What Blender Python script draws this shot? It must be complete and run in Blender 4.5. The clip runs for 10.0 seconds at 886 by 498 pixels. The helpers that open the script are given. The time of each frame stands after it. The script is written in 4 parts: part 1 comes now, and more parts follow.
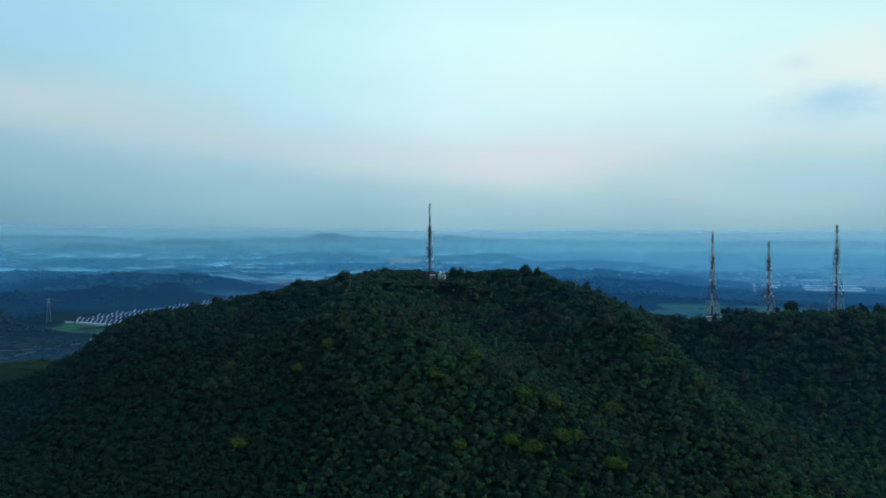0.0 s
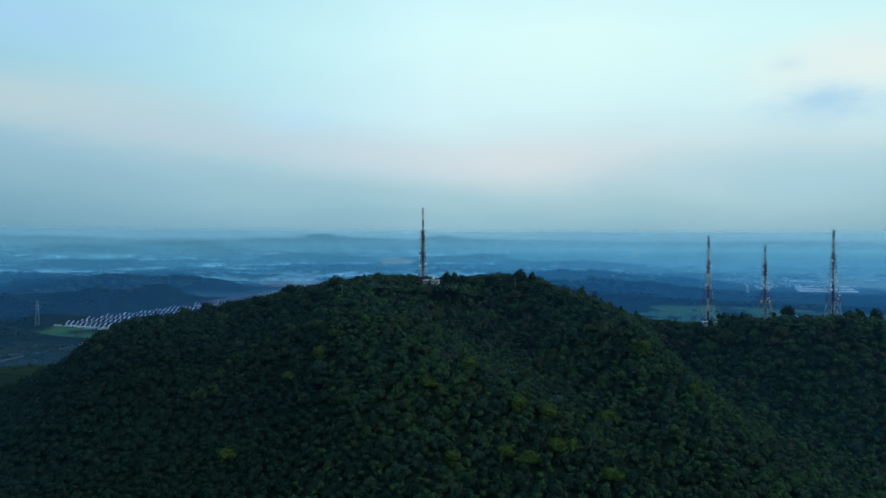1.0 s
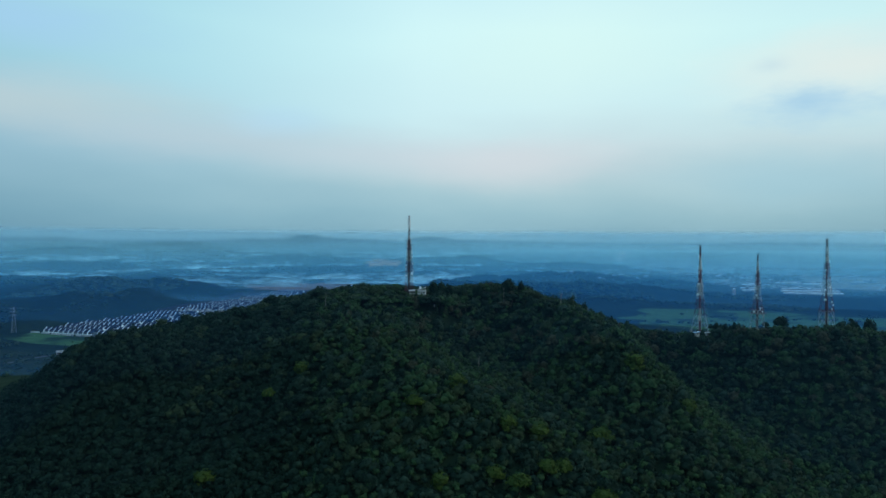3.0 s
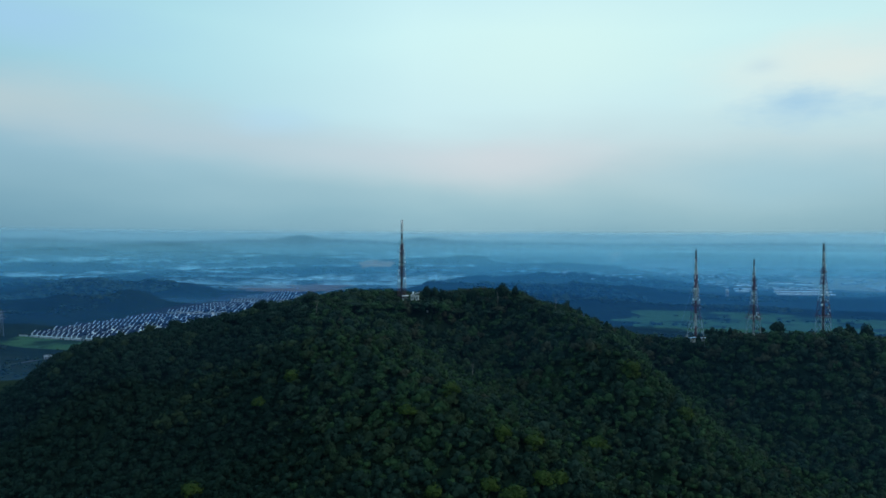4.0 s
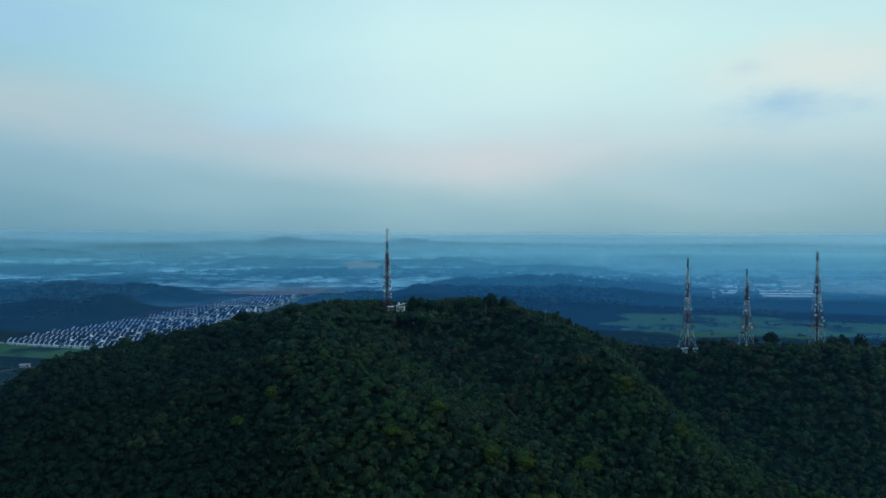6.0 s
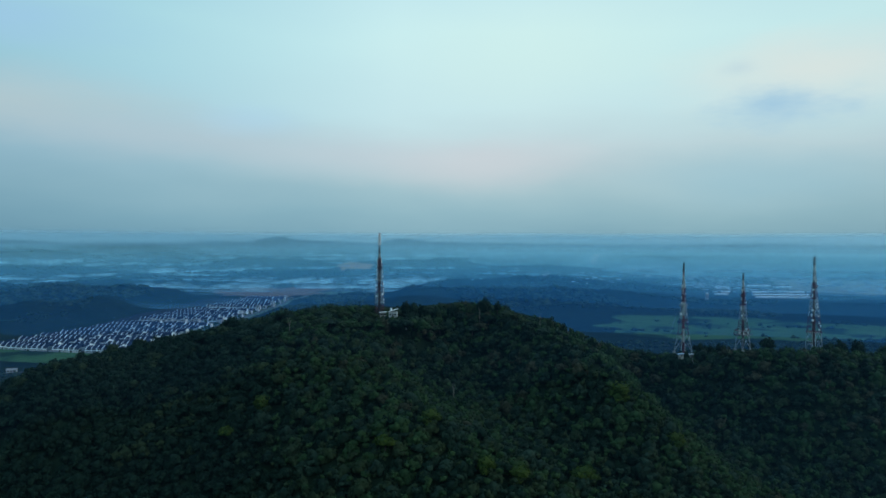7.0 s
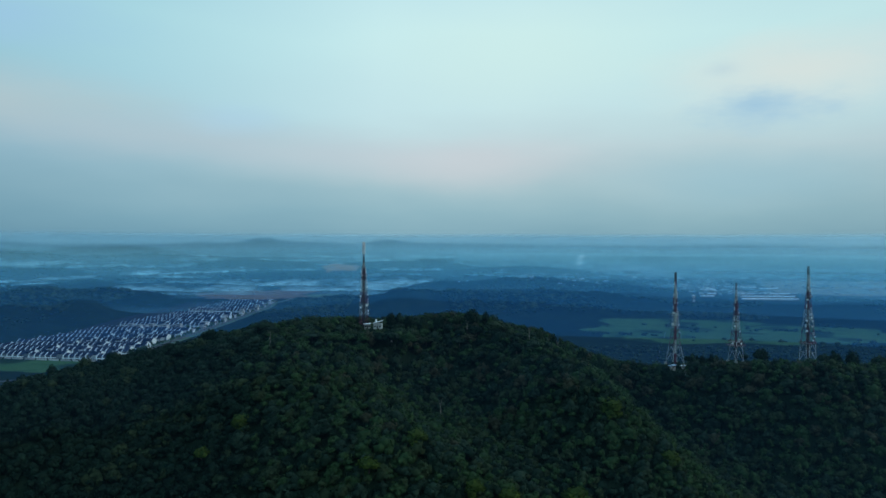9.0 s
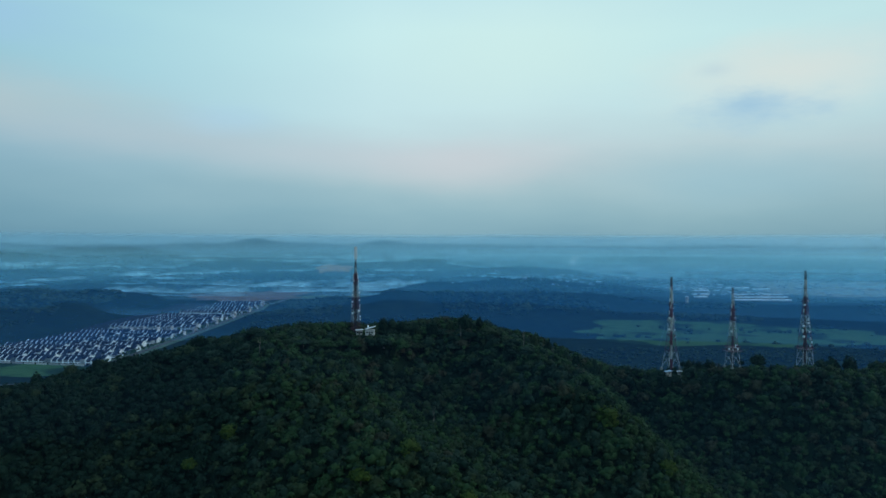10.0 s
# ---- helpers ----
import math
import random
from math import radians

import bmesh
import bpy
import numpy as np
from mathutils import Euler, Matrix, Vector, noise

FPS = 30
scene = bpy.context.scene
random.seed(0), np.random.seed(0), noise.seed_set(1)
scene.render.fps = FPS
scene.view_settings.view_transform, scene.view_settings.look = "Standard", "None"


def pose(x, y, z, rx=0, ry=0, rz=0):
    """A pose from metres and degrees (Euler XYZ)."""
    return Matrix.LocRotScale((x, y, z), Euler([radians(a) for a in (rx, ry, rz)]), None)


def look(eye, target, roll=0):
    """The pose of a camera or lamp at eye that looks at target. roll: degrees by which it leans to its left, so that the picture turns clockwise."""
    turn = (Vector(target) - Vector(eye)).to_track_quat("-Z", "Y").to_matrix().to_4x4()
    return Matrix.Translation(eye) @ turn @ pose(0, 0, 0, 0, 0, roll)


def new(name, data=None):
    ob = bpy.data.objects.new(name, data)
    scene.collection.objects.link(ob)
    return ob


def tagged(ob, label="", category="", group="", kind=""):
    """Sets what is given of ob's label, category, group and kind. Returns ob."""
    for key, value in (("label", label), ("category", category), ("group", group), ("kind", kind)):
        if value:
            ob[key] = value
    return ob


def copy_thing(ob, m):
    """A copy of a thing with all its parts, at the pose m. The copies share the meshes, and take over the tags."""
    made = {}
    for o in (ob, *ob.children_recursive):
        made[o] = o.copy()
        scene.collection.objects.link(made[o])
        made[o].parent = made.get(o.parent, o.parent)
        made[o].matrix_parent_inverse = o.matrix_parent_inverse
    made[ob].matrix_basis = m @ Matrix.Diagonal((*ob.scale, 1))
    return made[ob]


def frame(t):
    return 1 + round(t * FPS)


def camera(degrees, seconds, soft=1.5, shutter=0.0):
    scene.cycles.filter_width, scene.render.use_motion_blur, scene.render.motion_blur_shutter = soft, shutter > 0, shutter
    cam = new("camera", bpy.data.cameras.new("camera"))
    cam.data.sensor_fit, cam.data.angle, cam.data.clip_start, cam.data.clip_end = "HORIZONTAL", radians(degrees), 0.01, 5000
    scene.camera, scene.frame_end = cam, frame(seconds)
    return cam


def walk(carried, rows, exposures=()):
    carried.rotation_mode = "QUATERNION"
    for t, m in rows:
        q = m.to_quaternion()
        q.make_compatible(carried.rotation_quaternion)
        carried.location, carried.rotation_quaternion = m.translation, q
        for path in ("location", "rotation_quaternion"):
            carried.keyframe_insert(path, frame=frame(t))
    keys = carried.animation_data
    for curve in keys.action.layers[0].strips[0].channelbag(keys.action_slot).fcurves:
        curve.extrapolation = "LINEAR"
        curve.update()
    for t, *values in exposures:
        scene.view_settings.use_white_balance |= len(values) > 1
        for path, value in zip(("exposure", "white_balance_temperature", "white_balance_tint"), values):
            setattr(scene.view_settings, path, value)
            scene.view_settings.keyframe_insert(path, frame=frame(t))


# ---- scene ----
cam = camera(64.4, 10.0)
# seconds, metres (the plain is z = 0), degrees of yaw, pitch and lean
ROWS = [
    (0, 0.00, 0.00, 130.00, -0.000, -0.506, -0.334),
    (0.5, -0.09, 3.49, 131.73, -0.276, -0.505, -0.326),
    (1, -0.16, 6.99, 133.45, -0.552, -0.504, -0.319),
    (1.5, -0.20, 10.50, 135.16, -0.828, -0.502, -0.311),
    (2, -0.23, 14.02, 136.86, -1.105, -0.501, -0.304),
    (2.5, -0.23, 17.55, 138.55, -1.381, -0.500, -0.296),
    (3.25, -0.18, 22.86, 141.05, -1.795, -0.498, -0.285),
    (4, -0.09, 28.19, 143.54, -2.209, -0.496, -0.274),
    (4.5, -0.01, 31.76, 145.18, -2.486, -0.494, -0.266),
    (5, 0.11, 35.34, 146.81, -2.762, -0.493, -0.259),
    (5.5, 0.24, 38.92, 148.43, -3.038, -0.492, -0.251),
    (6.25, 0.48, 44.32, 150.83, -3.453, -0.490, -0.240),
    (7, 0.77, 49.74, 153.21, -3.867, -0.488, -0.229),
    (7.5, 0.99, 53.37, 154.79, -4.143, -0.487, -0.221),
    (8, 1.24, 57.00, 156.35, -4.420, -0.485, -0.214),
    (8.5, 1.50, 60.65, 157.90, -4.696, -0.484, -0.206),
    (9, 1.79, 64.30, 159.44, -4.972, -0.483, -0.199),
    (9.5, 2.10, 67.96, 160.97, -5.249, -0.481, -0.191),
    (10, 2.44, 71.64, 162.48, -5.525, -0.480, -0.184),
]
walk(cam, [(t, pose(x, y, z, 90 + pitch, lean, yaw)) for t, x, y, z, yaw, pitch, lean in ROWS],
     exposures=((0.0, 0.20), (5.0, 0.06), (10.0, -0.03)))

# ---------------------------------------------------------------- sky and light
SUN_ELEVATION, SUN_AZIMUTH = 27.0, 104.0


def lin(r, g, b):
    """Screen colour (0-255) to a linear one."""
    return tuple((v / 255 / 12.92) if v < 10.3 else ((v / 255 + 0.055) / 1.055) ** 2.4 for v in (r, g, b)) + (1.0,)


class Nodes:
    """Short forms for building a node tree."""

    def __init__(self, tree):
        self.tree = tree
        tree.nodes.clear()

    def add(self, kind, **fields):
        node = self.tree.nodes.new(kind)
        for key, value in fields.items():
            setattr(node, key, value)
        return node

    def link(self, a, b):
        self.tree.links.new(a, b)

    def feed(self, socket, value):
        if hasattr(value, "is_output"):
            self.link(value, socket)
        else:
            socket.default_value = value

    def calc(self, op, a, b=0.0, clamp=False):
        node = self.add("ShaderNodeMath", operation=op, use_clamp=clamp)
        self.feed(node.inputs[0], a)
        self.feed(node.inputs[1], b)
        return node.outputs[0]

    def band(self, value, a, b, c=0.0, d=1.0, smooth=True):
        node = self.add("ShaderNodeMapRange", interpolation_type="SMOOTHSTEP" if smooth else "LINEAR")
        self.feed(node.inputs[0], value)
        for i, v in enumerate((a, b, c, d)):
            node.inputs[i + 1].default_value = v
        return node.outputs[0]

    def ramp(self, value, stops):
        node = self.add("ShaderNodeValToRGB")
        while len(node.color_ramp.elements) < len(stops):
            node.color_ramp.elements.new(0.5)
        for el, (pos, col) in zip(node.color_ramp.elements, stops):
            el.position = pos
            el.color = col
        self.feed(node.inputs[0], value)
        return node.outputs[0]

    def mix(self, fac, a, b, blend="MIX"):
        node = self.add("ShaderNodeMix", data_type="RGBA", blend_type=blend)
        self.feed(node.inputs[0], fac)
        self.feed(node.inputs[6], a)
        self.feed(node.inputs[7], b)
        return node.outputs[2]

    def noise(self, vector, scale, detail=3.0, rough=0.5):
        node = self.add("ShaderNodeTexNoise")
        if vector is not None:
            self.link(vector, node.inputs["Vector"])
        node.inputs["Scale"].default_value = scale
        node.inputs["Detail"].default_value = detail
        node.inputs["Roughness"].default_value = rough
        return node.outputs[0]

    def stretch(self, vector, x, y, z, dx=0.0, dy=0.0, dz=0.0):
        node = self.add("ShaderNodeMapping")
        self.link(vector, node.inputs[0])
        node.inputs["Scale"].default_value = (x, y, z)
        node.inputs["Location"].default_value = (dx, dy, dz)
        return node.outputs[0]


# cloud banks: direction across and up, half-widths, raggedness, seed, strength, tone
CLOUDS = [
    (0.13, 0.112, 0.26, 0.055, 0.7, 1.0, 0.50, (214, 212, 217)), (-0.06, 0.122, 0.28, 0.048, 0.7, 2.0, 0.45, (194, 205, 214)),
    (-0.50, 0.172, 0.34, 0.060, 0.7, 3.0, 0.65, (188, 202, 204)), (-0.28, 0.140, 0.28, 0.045, 0.7, 3.6, 0.50, (184, 200, 209)),
    (-0.47, 0.265, 0.20, 0.050, 0.9, 4.0, 0.60, (160, 202, 236)), (-0.20, 0.165, 0.10, 0.032, 1.0, 5.0, 0.50, (176, 214, 236)),
    (0.52, 0.215, 0.20, 0.065, 0.8, 6.0, 0.65, (229, 232, 224)), (0.475, 0.178, 0.105, 0.036, 1.9, 7.0, 1.0, (166, 204, 226)),
    (0.435, 0.225, 0.035, 0.016, 1.4, 8.0, 0.5, (186, 212, 224)), (0.47, 0.085, 0.24, 0.055, 0.7, 9.0, 0.45, (150, 196, 214)),
    (0.20, 0.26, 0.30, 0.10, 0.6, 10.0, 0.45, (214, 245, 238)),
]


def make_world():
    world = bpy.data.worlds.new("dusk_sky")
    world.use_nodes = True
    scene.world = world
    n = Nodes(world.node_tree)
    way = n.add("ShaderNodeTexCoord").outputs["Generated"]
    axes = n.add("ShaderNodeSeparateXYZ")
    n.link(way, axes.inputs[0])
    ax, up = axes.outputs[0], axes.outputs[2]
    ahead = n.band(axes.outputs[1], 0.0, 0.5)
    wisps = n.noise(n.stretch(way, 1.4, 1.4, 5.0), 2.2, 4.0, 0.5)
    bent = n.calc("ADD", up, n.calc("MULTIPLY", n.calc("SUBTRACT", wisps, 0.5), 0.07))
    base = n.ramp(n.band(bent, -0.05, 0.95, smooth=False), [
        (0.00, lin(96, 148, 178)), (0.05, lin(121, 167, 186)), (0.09, lin(144, 184, 198)), (0.13, lin(168, 199, 208)),
        (0.18, lin(194, 217, 223)), (0.235, lin(203, 234, 238)), (0.33, lin(208, 243, 244)), (0.50, lin(188, 227, 240)),
        (1.00, lin(120, 172, 214))])
    side = n.ramp(n.band(ax, -0.62, 0.62, smooth=False), [
        (0.0, (0.42, 0.60, 0.72, 1)), (0.25, (0.66, 0.80, 0.88, 1)), (0.50, (0.97, 0.99, 1, 1)), (0.65, (1, 1, 1, 1)), (0.85, (0.94, 0.96, 0.96, 1)), (1.0, (0.88, 0.91, 0.92, 1))])
    colour = n.mix(1.0, base, side, "MULTIPLY")

    def patch(x, z, wide, high, ragged, seed):
        """A soft cloud bank round one direction, with a ragged edge."""
        rag = n.calc("MULTIPLY", n.calc("SUBTRACT", n.noise(n.stretch(way, 2.0, 2.0, 6.0, seed, seed, 0), 3.0, 5.0, 0.6), 0.5), ragged)
        du = n.calc("DIVIDE", n.calc("SUBTRACT", ax, x), wide)
        dv = n.calc("DIVIDE", n.calc("SUBTRACT", up, z), high)
        far = n.calc("SQRT", n.calc("ADD", n.calc("MULTIPLY", du, du), n.calc("MULTIPLY", dv, dv)))
        return n.calc("MULTIPLY", n.band(n.calc("ADD", far, rag), 1.0, 0.0), ahead)

    for x, z, wide, high, ragged, seed, amount, tone in CLOUDS:
        colour = n.mix(n.calc("MULTIPLY", patch(x, z, wide, high, ragged, seed), amount), colour, lin(*tone))
    nishita = n.add("ShaderNodeTexSky", sky_type="NISHITA", sun_disc=False)
    nishita.sun_elevation, nishita.sun_rotation = radians(SUN_ELEVATION), radians(SUN_AZIMUTH)
    clear = n.add("ShaderNodeBackground")
    n.link(nishita.outputs[0], clear.inputs[0])
    clear.inputs[1].default_value = 0.10
    cloud = n.add("ShaderNodeBackground")
    n.link(colour, cloud.inputs[0])
    cloud.inputs[1].default_value = 1.0
    both = n.add("ShaderNodeMixShader")
    both.inputs[0].default_value = 0.93
    n.link(clear.outputs[0], both.inputs[1])
    n.link(cloud.outputs[0], both.inputs[2])
    n.link(both.outputs[0], n.add("ShaderNodeOutputWorld").inputs[0])


make_world()
# many thin sheets of mist and haze lie behind one another
scene.cycles.transparent_max_bounces = 32
sun = new("sun", bpy.data.lights.new("sun", "SUN"))
sun.data.energy, sun.data.angle, sun.data.color = 0.55, radians(40), (1.0, 0.98, 0.93)
sun.matrix_world = look((2000 * math.sin(radians(SUN_AZIMUTH)), 2000 * math.cos(radians(SUN_AZIMUTH)), 2000 * math.tan(radians(SUN_ELEVATION))), (0, 0, 0))

# ---------------------------------------------------------------- materials


def surface(name, stops, scale, rough=0.85, bump=0.0, bump_scale=1.0, metal=0.0, island=0.0, spread=None, second=None, gloss=0.0, thin=0.0):
    """Noise-ramped paint: grain of `scale` per metre, a wider stain layer, bump, and variation by island or object."""
    mat = bpy.data.materials.new(name)
    mat.use_nodes = True
    n = Nodes(mat.node_tree)
    at = n.add("ShaderNodeTexCoord").outputs["Object"]
    fac = n.noise(at, scale, 5.0, 0.6)
    wide = n.noise(at, scale * 0.13, 3.0)
    fac = n.calc("ADD", n.calc("MULTIPLY", fac, 0.6), n.calc("MULTIPLY", wide, 0.4))
    if island:
        rnd = n.add("ShaderNodeNewGeometry").outputs["Random Per Island"]
        fac = n.calc("ADD", fac, n.calc("MULTIPLY", n.calc("SUBTRACT", rnd, 0.5), island))
    if spread:
        rnd = n.add("ShaderNodeObjectInfo").outputs["Random"]
        fac = n.calc("ADD", fac, n.calc("MULTIPLY", n.calc("SUBTRACT", rnd, 0.5), spread))
    count = len(stops)
    colour = n.ramp(n.band(fac, 0.25, 0.75, smooth=False), [(i / max(1, count - 1), c) for i, c in enumerate(stops)])
    if second:
        mask = n.band(n.noise(n.stretch(at, 1, 1, 1, 31.7, 12.9, 4.2), second[1], 4.0), second[2], second[2] + 0.12)
        colour = n.mix(mask, colour, second[0])
    bsdf = n.add("ShaderNodeBsdfPrincipled")
    n.link(colour, bsdf.inputs["Base Color"])
    bsdf.inputs["Roughness"].default_value = rough
    bsdf.inputs["Metallic"].default_value = metal
    bsdf.inputs["Specular IOR Level"].default_value = gloss
    if bump:
        b = n.add("ShaderNodeBump")
        b.inputs["Strength"].default_value = 1.0
        b.inputs["Distance"].default_value = bump
        n.link(n.noise(at, bump_scale, 4.0), b.inputs["Height"])
        n.link(b.outputs[0], bsdf.inputs["Normal"])
    shade = bsdf.outputs[0]
    if thin:
        through_leaf = n.add("ShaderNodeBsdfTranslucent")
        n.link(colour, through_leaf.inputs[0])
        both = n.add("ShaderNodeMixShader")
        both.inputs[0].default_value = thin
        n.link(shade, both.inputs[1])
        n.link(through_leaf.outputs[0], both.inputs[2])
        shade = both.outputs[0]
    n.link(shade, n.add("ShaderNodeOutputMaterial").inputs[0])
    return mat


def rgb(r, g, b):
    return (r, g, b, 1.0)


# leaf_deep darkened and leaf_mid lightened to carry the hill's shade and haze
LEAVES = [
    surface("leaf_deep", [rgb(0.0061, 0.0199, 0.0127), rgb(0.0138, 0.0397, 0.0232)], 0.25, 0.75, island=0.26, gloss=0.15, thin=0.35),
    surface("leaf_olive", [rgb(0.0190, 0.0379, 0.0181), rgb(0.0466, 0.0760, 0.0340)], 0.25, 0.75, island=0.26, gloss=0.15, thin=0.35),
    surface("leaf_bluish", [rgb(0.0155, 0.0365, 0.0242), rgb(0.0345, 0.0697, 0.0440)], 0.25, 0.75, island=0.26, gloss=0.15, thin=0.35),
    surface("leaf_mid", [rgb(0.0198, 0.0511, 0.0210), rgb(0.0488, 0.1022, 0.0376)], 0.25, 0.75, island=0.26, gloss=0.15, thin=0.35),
    surface("leaf_fresh", [rgb(0.0276, 0.0594, 0.0106), rgb(0.0674, 0.1051, 0.0164)], 0.25, 0.7, island=0.6, gloss=0.15, thin=0.35),
    surface("leaf_brown", [rgb(0.0323, 0.0405, 0.0236), rgb(0.0698, 0.0745, 0.0424)], 0.25, 0.75, island=0.26, gloss=0.15, thin=0.35),
]
BARK = surface("bark", [rgb(0.05, 0.045, 0.035), rgb(0.14, 0.12, 0.10)], 1.5, 0.95, 0.05, 4.0)
PALE_BARK = surface("pale_bark", [rgb(0.16, 0.15, 0.13), rgb(0.32, 0.30, 0.27)], 1.5, 0.95, 0.05, 4.0)
GROUND = surface("plain_ground", [rgb(0.007, 0.016, 0.011), rgb(0.015, 0.029, 0.017), rgb(0.026, 0.044, 0.022)], 0.035, 0.95, 3.0, 0.05,
                 second=(rgb(0.016, 0.028, 0.015), 0.004, 0.60))
FOREST_FAR = surface("far_leaf", [rgb(0.030, 0.058, 0.036), rgb(0.056, 0.094, 0.050)], 0.05, 0.9, island=0.7, thin=0.3)
MEADOW = surface("meadow", [rgb(0.030, 0.070, 0.028), rgb(0.058, 0.125, 0.046), rgb(0.088, 0.150, 0.058)], 0.03, 0.95, 0.3, 0.2, second=(rgb(0.022, 0.046, 0.024), 0.012, 0.50))
CLAY = surface("bare_clay", [rgb(0.07, 0.06, 0.04), rgb(0.20, 0.11, 0.065), rgb(0.13, 0.11, 0.07)], 0.03, 0.95, 0.3, 0.1)
TRACK = surface("sandy_track", [rgb(0.08, 0.085, 0.08), rgb(0.15, 0.145, 0.13)], 0.1, 0.95)
ASPHALT = surface("asphalt", [rgb(0.020, 0.025, 0.026), rgb(0.042, 0.046, 0.046)], 0.3, 0.9)
PLASTER = surface("plaster", [rgb(0.34, 0.36, 0.36), rgb(0.62, 0.63, 0.62)], 0.4, 0.85, spread=0.5)
PARTY = surface("party_wall_paint", [rgb(0.52, 0.62, 0.64), rgb(0.82, 0.90, 0.91)], 0.4, 0.85, spread=0.6)
FACADE = surface("facade_paint", [rgb(0.11, 0.16, 0.18), rgb(0.34, 0.42, 0.44)], 0.4, 0.85, spread=0.7)
TILE = surface("roof_tile", [rgb(0.014, 0.024, 0.046), rgb(0.036, 0.054, 0.090)], 0.3, 0.85, spread=0.6)
GLASS = surface("window_glass", [rgb(0.02, 0.03, 0.04), rgb(0.04, 0.05, 0.06)], 0.5, 0.15, gloss=0.4)
SHEET = surface("metal_sheet", [rgb(0.68, 0.70, 0.71), rgb(0.86, 0.87, 0.88)], 0.05, 0.5, second=(rgb(0.45, 0.43, 0.40), 0.03, 0.66), gloss=0.4)
BLUE_SHEET = surface("blue_sheet", [rgb(0.25, 0.40, 0.55), rgb(0.40, 0.55, 0.70)], 0.5, 0.5, gloss=0.4)
STEEL = surface("galvanised_steel", [rgb(0.22, 0.24, 0.25), rgb(0.40, 0.42, 0.43)], 0.8, 0.5, metal=0.4, gloss=0.4)
DARK_STEEL = surface("dark_steel", [rgb(0.05, 0.055, 0.06), rgb(0.10, 0.105, 0.11)], 0.8, 0.5, metal=0.3, gloss=0.4)
CABLES = surface("feeder_cables", [rgb(0.012, 0.014, 0.026), rgb(0.026, 0.026, 0.042)], 0.8, 0.6, gloss=0.3)
DISH_WHITE = surface("dish_white", [rgb(0.78, 0.80, 0.82), rgb(0.88, 0.89, 0.90)], 0.5, 0.4, gloss=0.4)
CONCRETE = surface("concrete", [rgb(0.22, 0.22, 0.21), rgb(0.38, 0.38, 0.36)], 0.3, 0.9)


def mist(name, base, haze, high, fade, pool, deep, seed, tint, pale):
    """Tinted sheet standing in for hazy air: lets most light pass, scatters the rest. `haze` is aerial haze that thins
    out between the heights `high` and `fade`; `pool` is ground mist in patches, about `deep` metres over the land at
    `base`."""
    mat = bpy.data.materials.new(name)
    mat.use_nodes = True
    n = Nodes(mat.node_tree)
    at = n.add("ShaderNodeTexCoord").outputs["Object"]
    axes = n.add("ShaderNodeSeparateXYZ")
    n.link(at, axes.inputs[0])
    x, y, z = axes.outputs
    drift = n.noise(n.stretch(at, 0.0026, 0.0026, 0.005, seed, seed * 2.1, seed * 0.7), 1.0, 3.0, 0.5)
    lift = n.calc("ADD", z, n.calc("MULTIPLY", n.calc("SUBTRACT", drift, 0.5), 18.0))
    # haze strength graded by direction: thinner in the west, full in the east
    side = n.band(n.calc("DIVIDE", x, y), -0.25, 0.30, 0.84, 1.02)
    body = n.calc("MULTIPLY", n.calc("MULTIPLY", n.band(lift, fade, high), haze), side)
    colour, thick = (*tint, 1), body
    if pool:
        rag = n.noise(n.stretch(at, 0.009, 0.009, 0.055, seed * 1.7, seed, seed * 0.3), 1.0, 5.0, 0.62)
        up = n.calc("ADD", n.calc("SUBTRACT", z, base), n.calc("MULTIPLY", n.calc("SUBTRACT", rag, 0.5), deep * 2.6))
        where = n.band(n.noise(n.stretch(at, 0.0042, 0.0042, 0.012, seed * 3.1, seed * 0.9, 0), 1.0, 3.0, 0.55), 0.32, 0.58)
        low = n.calc("MULTIPLY", n.calc("MULTIPLY", n.band(up, deep, 0.0), where), n.calc("MULTIPLY", n.band(n.calc("DIVIDE", x, y), 0.08, 0.28, 1.0, 0.12), pool))
        thick = n.calc("ADD", body, low, clamp=True)
        colour = n.mix(n.calc("DIVIDE", low, n.calc("ADD", thick, 0.001), clamp=True), colour, (*pale, 1))
    front = n.add("ShaderNodeBsdfDiffuse")
    back = n.add("ShaderNodeBsdfTranslucent")
    # droplets scatter the light of the whole sky, whichever way the bank faces
    for node, level in ((front, 1.0), (back, -1.0)):
        n.feed(node.inputs[0], colour)
        aim = n.add("ShaderNodeCombineXYZ")
        aim.inputs[2].default_value = level
        n.link(aim.outputs[0], node.inputs["Normal"])
    air = n.add("ShaderNodeAddShader")
    n.link(front.outputs[0], air.inputs[0])
    n.link(back.outputs[0], air.inputs[1])
    out = n.add("ShaderNodeMixShader")
    n.link(thick, out.inputs[0])
    n.link(n.add("ShaderNodeBsdfTransparent").outputs[0], out.inputs[1])
    n.link(air.outputs[0], out.inputs[2])
    n.link(out.outputs[0], n.add("ShaderNodeOutputMaterial").inputs[0])
    return mat


